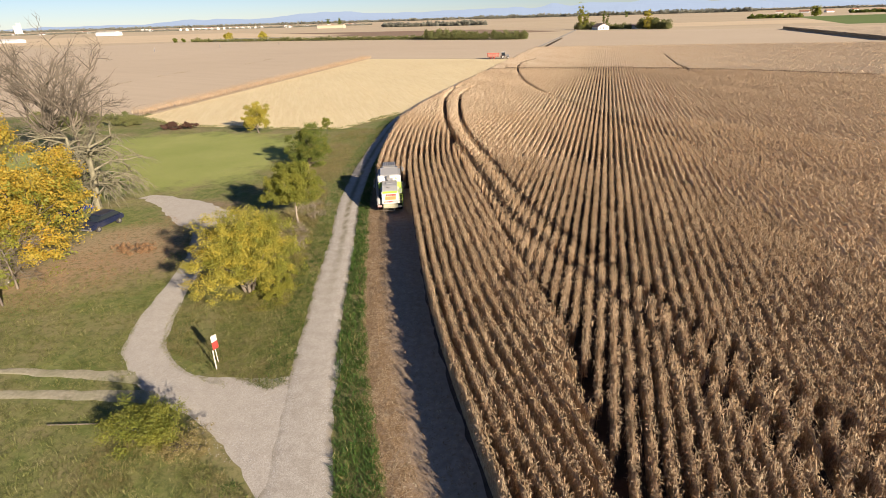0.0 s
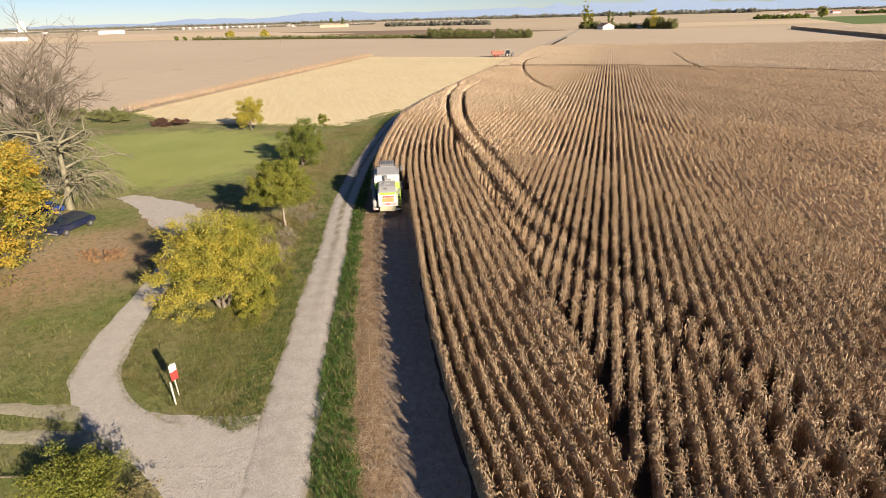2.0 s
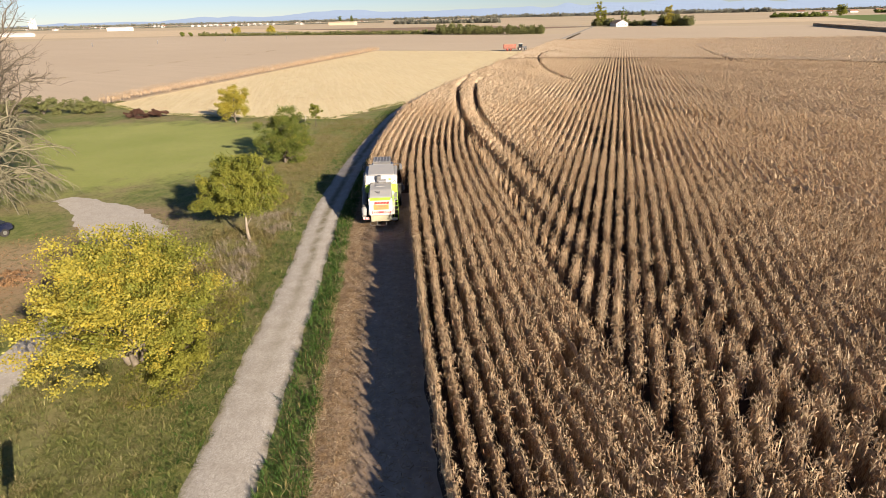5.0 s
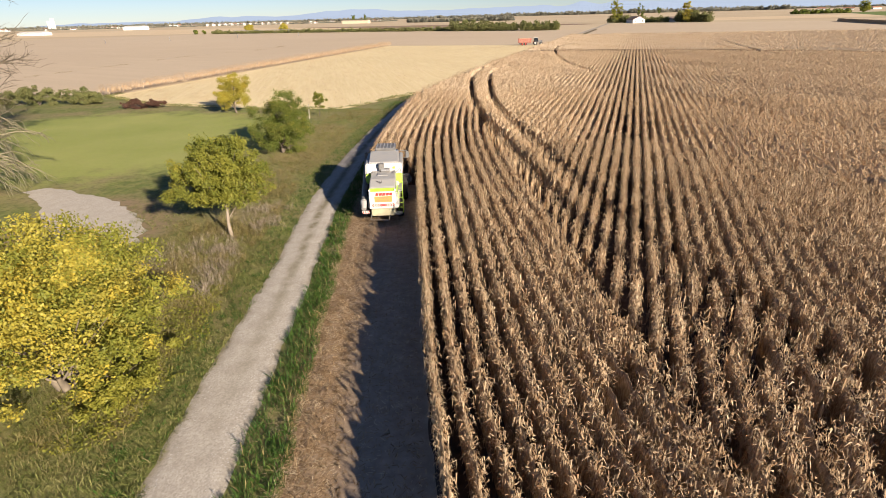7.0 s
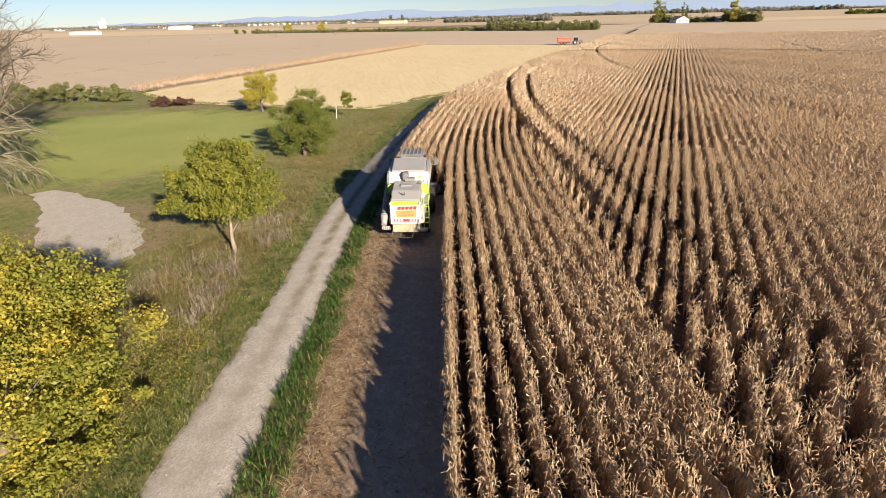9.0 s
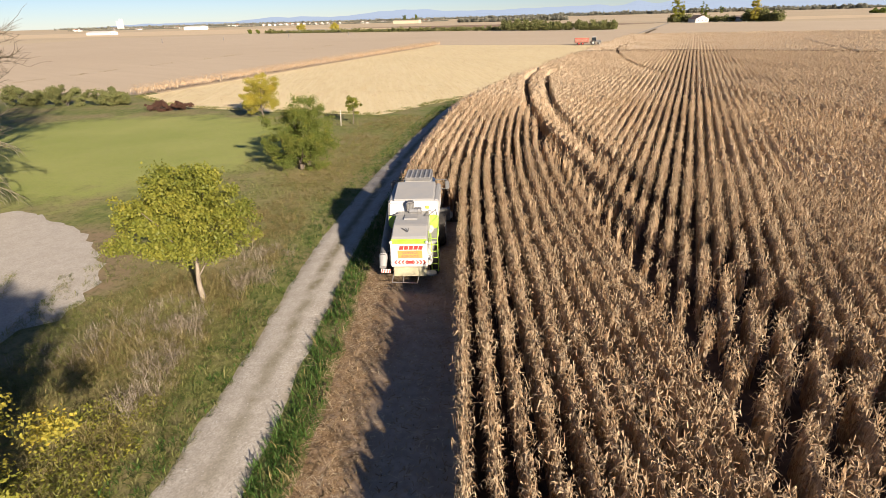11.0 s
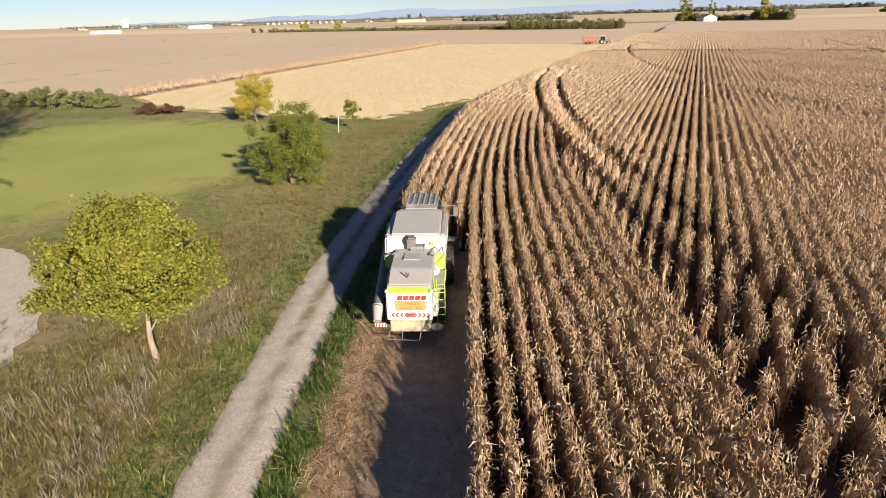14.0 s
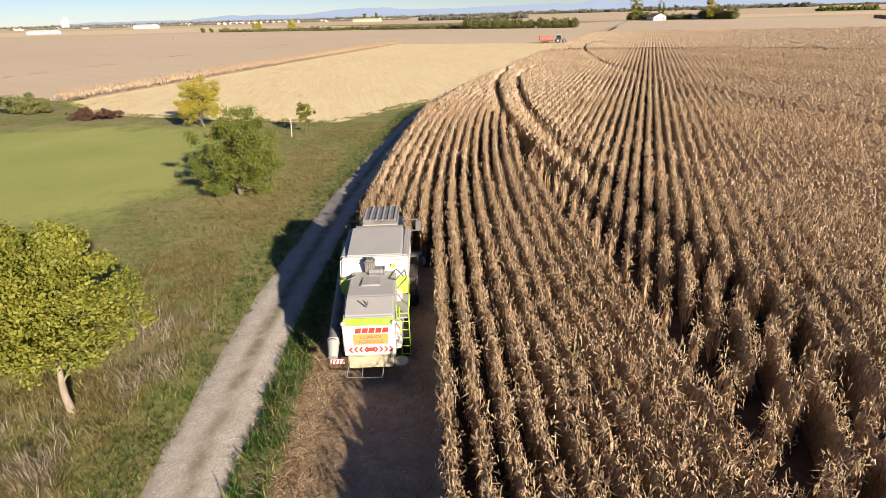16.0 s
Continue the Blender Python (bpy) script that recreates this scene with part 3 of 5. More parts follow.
def seen_side(p):
    return (p[:, 0] < 0.86 * p[:, 1] + 7) & (p[:, 1] > 9)


LABEL = "dense rows of dry brown standing maize"
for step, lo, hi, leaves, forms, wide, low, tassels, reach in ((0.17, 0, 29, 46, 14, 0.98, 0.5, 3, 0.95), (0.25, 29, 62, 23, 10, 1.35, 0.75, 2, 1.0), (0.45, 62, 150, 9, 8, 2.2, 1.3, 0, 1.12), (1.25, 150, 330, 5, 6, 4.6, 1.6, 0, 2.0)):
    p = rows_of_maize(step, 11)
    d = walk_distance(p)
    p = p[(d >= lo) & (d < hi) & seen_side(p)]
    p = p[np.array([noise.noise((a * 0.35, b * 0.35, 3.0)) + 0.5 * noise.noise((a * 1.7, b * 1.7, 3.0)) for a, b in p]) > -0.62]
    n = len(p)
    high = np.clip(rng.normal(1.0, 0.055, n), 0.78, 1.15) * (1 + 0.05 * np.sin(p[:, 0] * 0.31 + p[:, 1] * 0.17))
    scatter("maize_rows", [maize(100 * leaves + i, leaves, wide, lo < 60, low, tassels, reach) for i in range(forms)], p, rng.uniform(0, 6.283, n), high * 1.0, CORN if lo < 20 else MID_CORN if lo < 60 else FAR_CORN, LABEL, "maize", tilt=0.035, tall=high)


def straight_rows(step):
    """The straight rows as lines of places, before any is left out."""
    s = np.arange(-60, 330, step)
    for j in range(-120, 330):
        p = ROW_ACROSS * (0.75 * j) + s[:, None] * ROW_WAY
        d = (p[:, 0] - edge(p[:, 1])) / lean(p[:, 1])
        yield p, (d > np.interp(p[:, 1], SEAM_Y, SEAM_D) + 0.3) & (d > 0.3) & (p[:, 1] < 300 - 0.26 * (p[:, 0] - 45)) & (p[:, 1] > -40) & (p[:, 0] < 240)


def curved_rows(step):
    """The rows that follow the road."""
    y = np.arange(-40, 150, step)
    for k in range(17):
        d = 0.55 + 0.75 * k
        ok = d < np.interp(y, SEAM_Y, SEAM_D) - 0.2
        yield np.stack((edge(y) + d * lean(y), y), -1), ok & (y > CUT_TO) if d < 4.0 else ok


def ridges(name, rows, wanted, half, low, shoulder, top, rag, mat, label, loose=1.0):
    """The matted body of many rows, each a ragged ridge."""
    vs, qs, n0 = [], [], 0
    for p, ok in rows:
        ok = ok & wanted(p) & ~near_line(p, TRACK_R, 0.45) & ~near_line(p, TRACK_L, 0.45)
        if not ok.any():
            continue
        for c, reach in zip(CURVES, (0.42, 0.42)):
            ok &= ~near_line(p, c, reach)
        for i in np.split(np.arange(len(p)), np.nonzero(np.diff(ok.astype(int)))[0] + 1):
            if not ok[i[0]] or len(i) < 2:
                continue
            q, n = p[i], len(i)
            way = np.gradient(q, axis=0)
            across = np.stack((way[:, 1], -way[:, 0]), -1) / np.linalg.norm(way, axis=1)[:, None]
            h = top + rng.normal(0, rag, n)
            a, b = (1 + loose * rng.uniform(-0.25, 0.15, (n, 1))) * across * half, (1 + loose * rng.uniform(-0.25, 0.15, (n, 1))) * across * half
            m = rng.normal(0, 0.25 * half * loose, (n, 1)) * across
            mid = q + way * loose * rng.uniform(-0.35, 0.35, (n, 1))
            v = np.stack((np.c_[q - a, np.full(n, low)], np.c_[mid - a * 0.9, h - shoulder], np.c_[mid + m, h], np.c_[mid + b * 0.9, h - shoulder], np.c_[q + b, np.full(n, low)]), 1).reshape(-1, 3)
            k = (np.arange(n - 1) * 5)[:, None] + np.arange(4)[None]
            qs.append((np.stack((k, k + 5, k + 6, k + 1), -1) + n0).reshape(-1, 4))
            vs.append(v)
            n0 += len(v)
    return tagged(link(name, mesh_of(name, np.concatenate(vs), quads=np.concatenate(qs)), mat), label, "maize", "", "stuff")


def husk_mat(name, dark, mid, pale, through=0.3):
    """Matted dry leaves: streaks that hang down, straw to brown."""
    n = Nodes(name)
    p = n.place()
    hang = n.add("ShaderNodeMapping", {"Vector": p, "Scale": (1.0, 1.0, 0.3)}).outputs[0]
    f, g = n.noise(16.0, 4, hang), n.noise(1.6, 4, p)
    c = n.ramp(f, [(0.32, dark), (0.5, mid), (0.68, pale)])
    c = n.mix(n.math("MULTIPLY", n.step(g, 0.4, 0.7), 0.4), c, mid)
    n.bump(f, 0.7, 0.1)
    n.done(c, 0.85, 0.0, 0.1)
    glow = n.add("ShaderNodeBsdfTranslucent", {"Color": c})
    m = n.add("ShaderNodeMixShader", {0: through, 1: n.bsdf.outputs[0], 2: glow.outputs[0]})
    n.put(n.tree.nodes["Material Output"].inputs["Surface"], m.outputs[0])
    return n.mat


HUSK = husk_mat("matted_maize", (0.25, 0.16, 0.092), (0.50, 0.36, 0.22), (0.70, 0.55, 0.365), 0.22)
# Farther bodies are paler, the colour brightening flanks that face away from the sun.
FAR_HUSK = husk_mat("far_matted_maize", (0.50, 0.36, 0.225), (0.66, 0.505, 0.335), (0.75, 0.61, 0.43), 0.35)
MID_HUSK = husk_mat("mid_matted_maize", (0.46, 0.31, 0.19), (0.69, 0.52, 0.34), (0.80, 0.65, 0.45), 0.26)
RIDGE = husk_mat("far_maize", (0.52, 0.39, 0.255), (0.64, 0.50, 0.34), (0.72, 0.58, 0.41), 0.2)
BODY = "matted dry leaves inside the maize rows"
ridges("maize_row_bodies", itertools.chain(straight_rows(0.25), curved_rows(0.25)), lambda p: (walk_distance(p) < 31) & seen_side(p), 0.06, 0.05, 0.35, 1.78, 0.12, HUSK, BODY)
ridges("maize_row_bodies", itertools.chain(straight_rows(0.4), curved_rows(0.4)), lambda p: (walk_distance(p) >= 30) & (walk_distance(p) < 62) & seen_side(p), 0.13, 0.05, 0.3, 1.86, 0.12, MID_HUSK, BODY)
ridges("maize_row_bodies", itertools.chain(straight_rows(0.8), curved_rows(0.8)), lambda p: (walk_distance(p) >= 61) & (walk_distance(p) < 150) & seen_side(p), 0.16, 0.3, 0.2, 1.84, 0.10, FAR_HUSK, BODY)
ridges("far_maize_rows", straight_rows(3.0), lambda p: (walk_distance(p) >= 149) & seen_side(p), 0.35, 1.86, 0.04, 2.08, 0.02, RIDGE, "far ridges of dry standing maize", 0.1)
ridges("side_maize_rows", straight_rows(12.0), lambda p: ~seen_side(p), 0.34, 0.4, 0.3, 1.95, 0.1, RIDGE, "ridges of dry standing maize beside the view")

# ---- trees and bushes ----


def tube(verts, quads, line, radii, sides=5):
    """A tapered, bent limb as a skin of quads."""
    n0 = len(verts)
    prev = None
    for i, (p, r) in enumerate(zip(line, radii)):
        d = Vector(line[min(i + 1, len(line) - 1)]) - Vector(line[max(i - 1, 0)])
        d.normalize()
        a = d.orthogonal().normalized() if prev is None else (prev - d * prev.dot(d)).normalized()
        prev = a
        b = d.cross(a)
        for k in range(sides):
            w = 6.2832 * k / sides
            verts.append(Vector(p) + (a * math.cos(w) + b * math.sin(w)) * r)
    for i in range(len(line) - 1):
        for k in range(sides):
            j = (k + 1) % sides
            quads.append((n0 + i * sides + k, n0 + i * sides + j, n0 + (i + 1) * sides + j, n0 + (i + 1) * sides + k))


def limb_line(r, start, way, length, steps, bend, up=0.0):
    p, d = Vector(start), Vector(way).normalized()
    line = [p.copy()]
    for _ in range(steps):
        d = (d + Vector((r.gauss(0, bend), r.gauss(0, bend), r.gauss(0, bend) + up))).normalized()
        p = p + d * (length / steps)
        line.append(p.copy())
    return line


def leaf_cloud(r, places, sizes, count, out_of):
    """Small bent leaf cards gathered in clumps. Returns corners and quads."""
    places, sizes = np.asarray(places, float), np.asarray(sizes, float)
    w = sizes ** 2 * r.uniform(0.2, 1.6, len(sizes))
    pick = r.choice(len(places), count, p=w / w.sum())
    d = r.normal(size=(count, 3))
    spread = np.minimum(np.linalg.norm(d, axis=1), 2.3)
    d /= np.linalg.norm(d, axis=1)[:, None]
    c = places[pick] + d * (spread * 0.44)[:, None] * sizes[pick][:, None] * np.array((1.0, 1.0, 0.72))
    size = out_of * r.uniform(0.6, 1.35, count)
    n = d * 0.6 + r.normal(size=(count, 3)) * 0.75
    n[:, 2] += 0.35
    n /= np.linalg.norm(n, axis=1)[:, None]
    t = np.cross(n, r.normal(size=(count, 3)))
    t /= np.linalg.norm(t, axis=1)[:, None]
    b = np.cross(n, t)
    t, b = t * size[:, None], b * (size * 0.62)[:, None]
    v = np.stack((c - t, c - b + n * size[:, None] * 0.12, c + t, c + b + n * size[:, None] * 0.12), 1).reshape(-1, 3)
    v[:, 2] = np.maximum(v[:, 2], 0.05)
    return v, np.arange(count * 4).reshape(-1, 4)


def clumps_on(r, shapes, count, size):
    """Clump centres over the shells of a few blobs, for an uneven outline."""
    out, sz = [], []
    vol = np.array([a * b * c for _, (a, b, c) in shapes])
    for (centre, axes), k in zip(shapes, (count * vol / vol.sum()).astype(int) + 1):
        d = r.normal(size=(k, 3))
        d /= np.linalg.norm(d, axis=1)[:, None]
        rad = r.uniform(0.3, 1.22, k) ** 0.7
        out.append(np.array(centre) + d * rad[:, None] * np.array(axes))
        sz.append(r.uniform(0.45, 1.3, k) * size)
    return np.concatenate(out), np.concatenate(sz)


def tree(name, label, where, trunk_top, trunk_r, shapes, clumps, clump, leaves, leaf, mat, bark_mat=BARK, seed=1, category="tree", kind="", lean_x=0.0, stems=1, second=None, fork=0.45, limbs=18):
    r, g = random.Random(seed), np.random.default_rng(seed)
    ob = thing(name, label, category, pose(where[0], where[1], 0, 0, 0, 0), "", kind)
    places, sizes = clumps_on(g, shapes, clumps, clump)
    v, q = [], []
    order = np.argsort(g.random(len(places)))[: min(limbs, len(places))]
    for s in range(stems):
        a = 6.28 * s / stems
        base = Vector((0.0 if stems == 1 else math.cos(a) * trunk_r * 1.6, 0.0 if stems == 1 else math.sin(a) * trunk_r * 1.6, -0.05))
        line = limb_line(r, base, (lean_x + (0 if stems == 1 else 0.3 * math.cos(a)), 0.05 + (0 if stems == 1 else 0.3 * math.sin(a)), 1), trunk_top, 6, 0.06)
        tube(v, q, line, [trunk_r * f for f in (1.35, 1.05, 0.95, 0.85, 0.72, 0.6, 0.4)], 8)
        for i in order[s::stems]:
            at = line[r.choice((3, 4, 5, 6)) if trunk_top > 1 else r.choice((1, 2, 3, 4))]
            to = Vector(places[i])
            mid = at.lerp(to, fork) + Vector((r.gauss(0, 0.15), r.gauss(0, 0.15), 0.2))
            tube(v, q, [at, mid, to], [trunk_r * 0.36, trunk_r * 0.2, 0.012], 5)
    link("trunk", mesh_of("trunk", [tuple(p) for p in v], quads=q, smooth=True), bark_mat, ob)
    cv, cq = leaf_cloud(g, places, sizes, leaves, leaf)
    link("crown", mesh_of("crown", cv, quads=cq), mat, ob)
    if second:
        m2, share, shift = second
        cv, cq = leaf_cloud(g, places[: max(3, int(len(places) * 0.5))] + np.array(shift), sizes[: max(3, int(len(places) * 0.5))], int(leaves * share), leaf)
        link("yellowing_crown", mesh_of("yellowing_crown", cv, quads=cq), m2, ob, "leaves turned another shade")
    return ob


def bare_tree(name, label, where, height, seed, spread=0.5, droop=0.0, levels=4, r0=0.22, mat=TWIG, limbs=20):
    """A leafless tree: a trunk that forks down to fine twigs."""
    r = random.Random(seed)
    ob = thing(name, label, "tree", pose(where[0], where[1], 0))
    tv, tq, bv, bq = [], [], [], []
    trunk = limb_line(r, (0, 0, -0.05), (r.gauss(0, 0.08), r.gauss(0, 0.08), 1), height * 0.62, 8, 0.05, 0.05)
    tube(tv, tq, trunk, list(np.linspace(r0, r0 * 0.35, 9)), 8)

    def grow(p, d, length, rad, level):
        line = limb_line(r, p, d, length, 4, 0.13, 0.06 - droop * (levels - level) * 0.5)
        tube(bv, bq, line, list(np.linspace(rad, rad * 0.35, 5)), 4 if level > 1 else 3)
        if level == 0:
            return
        for _ in range(r.choice((3, 4, 5))):
            at = r.choice(line[1:])
            w = Vector((r.gauss(0, 1), r.gauss(0, 1), r.gauss(0.25 - droop, 0.6))).normalized()
            grow(at, d * 0.7 + w * 0.75, length * r.uniform(0.45, 0.7), max(rad * 0.47, 0.02), level - 1)

    for i in range(limbs):
        at = trunk[r.choice((2, 3, 4, 5, 6, 7, 8))]
        a = r.uniform(0, 6.283)
        grow(at, Vector((math.cos(a) * spread, math.sin(a) * spread, 0.75 - droop)), height * r.uniform(0.26, 0.42), r0 * 0.42, levels - 1)
    link("trunk", mesh_of("trunk", [tuple(p) for p in tv], quads=tq, smooth=True), mat, ob)
    link("branchwork", mesh_of("branchwork", [tuple(p) for p in bv], quads=bq), mat, ob)
    return ob


tree("walnut_tree", "young broadleaf tree in yellow-green leaf on a pale trunk", (-15.25, 50.3), 2.3, 0.12, [((-0.1, 0.1, 4.3), (2.3, 2.3, 1.8)), ((-1.3, -0.3, 3.3), (1.5, 1.5, 1.2)), ((1.2, 0.4, 3.4), (1.5, 1.5, 1.2)), ((0, 0, 5.4), (1.3, 1.3, 0.8))], 230, 0.46, 34000, 0.06, GREEN_LEAF, BARK, 3, lean_x=-0.2, second=(LIME_LEAF, 0.4, (0, 0, 0.15)), limbs=10)
tree("dark_bushy_tree", "dense dark green bushy tree standing in the grass", (-19.6, 72.8), 1.0, 0.2, [((0, 0, 2.8), (2.9, 2.8, 2.6)), ((0.8, -0.3, 3.9), (2.1, 2.1, 2.1)), ((0.2, 0, 1.4), (2.7, 2.6, 1.3)), ((-1.4, 0.2, 2.3), (1.9, 1.9, 1.9)), ((1.4, 0.4, 1.9), (1.7, 1.7, 1.7))], 240, 0.5, 42000, 0.055, DARK_LEAF, DARK_BARK, 4, stems=4, second=(GREEN_LEAF, 0.1, (0, -0.2, 0.3)))
tree("yellow_field_tree", "round tree with golden yellow leaves at the field edge", (-35.2, 97.6), 1.2, 0.14, [((0, 0, 2.9), (2.2, 2.2, 1.9)), ((0.4, 0, 4.1), (1.7, 1.7, 1.3)), ((-0.9, 0, 2.0), (1.5, 1.5, 1.3))], 130, 0.55, 24000, 0.07, YELLOW, DARK_BARK, 5)
tree("golden_maple", "broad low tree with golden and lime green leaves", (-15.2, 36.0), 1.0, 0.16, [((-0.6, -0.2, 3.7), (2.9, 3.0, 2.5)), ((-1.9, 0.5, 3.4), (1.9, 2.0, 1.8)), ((1.6, -0.2, 3.0), (2.3, 2.3, 2.2)), ((-0.8, -2.0, 2.2), (2.4, 1.9, 1.7)), ((0.3, 0.8, 5.0), (2.0, 2.0, 1.7)), ((-3.2, 0.9, 4.3), (1.3, 1.2, 1.1)), ((0.9, 3.4, 1.7), (1.7, 1.6, 1.5)), ((-0.2, 2.8, 3.2), (2.2, 1.8, 1.7))], 300, 0.55, 46000, 0.057, YELLOW, TWIG, 6, stems=5, second=(LIME_LEAF, 0.5, (1.1, 0.5, -0.1)))
tree("amber_tree", "large tree with amber and gold autumn leaves", (-35.9, 41.8), 3.5, 0.35, [((0, 0, 6.5), (5.4, 5.0, 4.6)), ((3.2, -1.2, 4.6), (3.6, 3.2, 3.2)), ((-2.0, 0, 9.6), (4.0, 3.6, 3.4)), ((3.2, 1.5, 7.4), (3.0, 2.8, 2.8)), ((1.0, -3.0, 4.5), (3.4, 2.8, 3.0))], 280, 0.8, 40000, 0.095, AMBER, DARK_BARK, 7, second=(LIME_LEAF, 0.25, (0.8, -1.2, -0.9)))
tree("field_sapling", "thin young tree with sparse green leaves", (-21.6, 93.0), 2.4, 0.05, [((0.2, 0, 2.2), (0.8, 0.8, 1.1))], 26, 0.32, 1300, 0.1, GREEN_LEAF, DARK_BARK, 8)
bare_tree("bare_ash_tree", "tall leafless tree with fine grey twigs", (-57.0, 74.5), 18.0, 21, 0.6, 0.0, 4, 0.42)
bare_tree("bare_ash_tree", "leafless tree with spreading grey branches", (-51.0, 71.0), 15.0, 22, 0.6, 0.05, 4, 0.34)
bare_tree("bare_ash_tree", "leafless tree with spreading grey branches", (-66.0, 72.0), 16.0, 23, 0.65, 0.0, 4, 0.36)
bare_tree("bare_willow", "old willow with thin drooping bare branches", (-39.6, 56.5), 11.0, 24, 1.1, 0.3, 4, 0.42, WILLOW, 20)
bare_tree("bare_willow", "old willow with thin drooping bare branches", (-44.0, 60.5), 11.5, 25, 1.1, 0.28, 4, 0.4, WILLOW, 18)
bare_tree("bare_shrub_tree", "small bare grey tree in front of the amber leaves", (-34.0, 37.0), 5.5, 26, 1.0, 0.1, 4, 0.1)


def bush(name, label, where, size, leaves, leaf, mat, seed, category="bush", second=None):
    a, b, h = size
    return tree(name, label, where, h * 0.35, 0.05, [((0, 0, h * 0.5), (a, b, h * 0.5)), ((a * 0.4, -b * 0.2, h * 0.4), (a * 0.6, b * 0.6, h * 0.45)), ((-a * 0.4, b * 0.2, h * 0.55), (a * 0.5, b * 0.5, h * 0.45))], 60, min(a, b, h) * 0.3, leaves, leaf, mat, DARK_BARK, seed, category, stems=4, second=second)


bush("maroon_bush", "low dark maroon bush on the lawn's edge", (-52.8, 103.2), (3.4, 1.4, 1.2), 7000, 0.09, RED_LEAF, 31)
bush("hedge_bush", "olive green bush beside the stubble field", (-74.0, 108.5), (4.0, 2.2, 3.2), 10000, 0.11, HEDGE_LEAF, 32)
bush("hedge_bush", "olive green bush beside the stubble field", (-66.5, 109.0), (4.2, 2.0, 2.6), 9000, 0.11, HEDGE_LEAF, 33)
bush("hedge_bush", "olive green bush beside the stubble field", (-82.0, 109.0), (4.4, 2.2, 3.0), 9000, 0.11, HEDGE_LEAF, 36)
bush("crossing_bush", "ragged green and brown bush beside the path", (-14.9, 20.6), (2.2, 1.7, 1.9), 15000, 0.042, GREEN_LEAF, 34)
bush("brown_bush", "brown leafless bush beside the path", (-12.7, 19.9), (1.5, 1.2, 1.1), 5000, 0.032, DRY_GRASS, 38)
bush("lime_shrub", "low lime green shrub under the golden tree", (-13.4, 36.2), (1.5, 2.3, 1.0), 11000, 0.05, LIME_LEAF, 35)
bush("brown_thicket", "brown leafless thicket on the leaf-strewn bank", (-28.5, 44.2), (2.0, 1.2, 0.7), 3000, 0.05, FALLEN, 40, "thicket")
bush("hedge_bush", "ragged bush under the amber tree", (-37.0, 36.5), (2.6, 1.8, 2.2), 5000, 0.14, GREEN_LEAF, 41)


# ---- grass, weeds, stubble, stones ----
def tuft(seed, blades, high, wide, curl=0.35, thick=1.0):
    r = np.random.default_rng(seed)
    v, q = [], []
    for _ in range(blades):
        a, h = r.uniform(0, 6.283), high * r.uniform(0.5, 1.0)
        o = np.array((math.cos(a), math.sin(a), 0)) * wide
        s = np.array((-math.sin(a), math.cos(a), 0)) * 0.0065 * thick * (high / 0.3) ** 0.5
        base = o * r.uniform(0.1, 0.5)
        mid = base + o * 0.3 + np.array((0, 0, h * 0.7))
        tip = base + o * r.uniform(0.5, 1.5) * (0.7 + curl) + np.array((0, 0, h * r.uniform(0.75, 1.0)))
        n = len(v)
        v += [base, mid - s * 1.15, tip, mid + s * 1.15]
        q.append((n, n + 1, n + 2, n + 3))
    return np.array(v), np.array(q)


def sown(count, x0, x1, y0, y1, keep):
    p = np.stack((rng.uniform(x0, x1, count), rng.uniform(y0, y1, count)), -1)
    return p[keep(p)]


def noisy(p, scale, seed):
    return np.array([noise.noise((a * scale, b * scale, seed)) for a, b in p])


def grow(name, forms, p, lo, hi, mat, label, category, lift=0.01):
    n = len(p)
    scatter(name, forms, p, rng.uniform(0, 6.283, n), rng.uniform(lo, hi, n), mat, label, category, tilt=0.15, lift=lift)


def road_x(p, side):
    return p[:, 0] - np.interp(p[:, 1], FINE_Y, ROAD_R if side > 0 else ROAD_L)


PATH_LINE = [(-8.6, 21.0), (-11.3, 22.6), (-14.2, 24.0), (-17, 25.5), (-19.4, 28.3), (-20.4, 31.9), (-21.1, 36.5), (-21.8, 41), (-22.9, 45.5), (-24, 50), (-26.5, 53.5), (-30, 57)]
verge = sown(105000, -14, 4, 8, 118, lambda p: (road_x(p, 1) > 0.05 + 0.25 * noisy(p, 1.1, 4.0)) & (p[:, 0] < edge(p[:, 1]) - 0.33 + 0.3 * noisy(p, 0.8, 2.0)))
grow("verge_grass", [tuft(i, 7, 0.4, 0.2, 0.35, 1.4) for i in range(6)], verge, 0.4, 1.05, LUSH, "lush green grass along the road's verge", "grass")
dry = verge[rng.random(len(verge)) < 0.07]
grow("verge_straw", [tuft(20 + i, 5, 0.5, 0.3) for i in range(4)], dry + 0.1, 0.6, 1.3, DRY_GRASS, "dry straw among the verge grass", "grass")


def open_ground(p):
    ok = (road_x(p, -1) < 0.15 + 0.3 * noisy(p, 1.3, 6.0)) & ~near_line(p, PATH_LINE[:4], 1.9) & ~near_line(p, PATH_LINE[3:10], 1.25) & ~near_line(p, PATH_LINE[9:], 2.2)
    ok &= ~((p[:, 0] > -13.5) & (np.abs(p[:, 1] - (25.2 + 16.9) / 2 + (p[:, 0] + 9) * 0.1) < 3.6 + (p[:, 0] + 9) * 0.55))
    return ok & ~(near_line(p, [(-20, 25.6), (-60, 28)], 0.5) | near_line(p, [(-18, 23.8), (-60, 24.5)], 0.5))


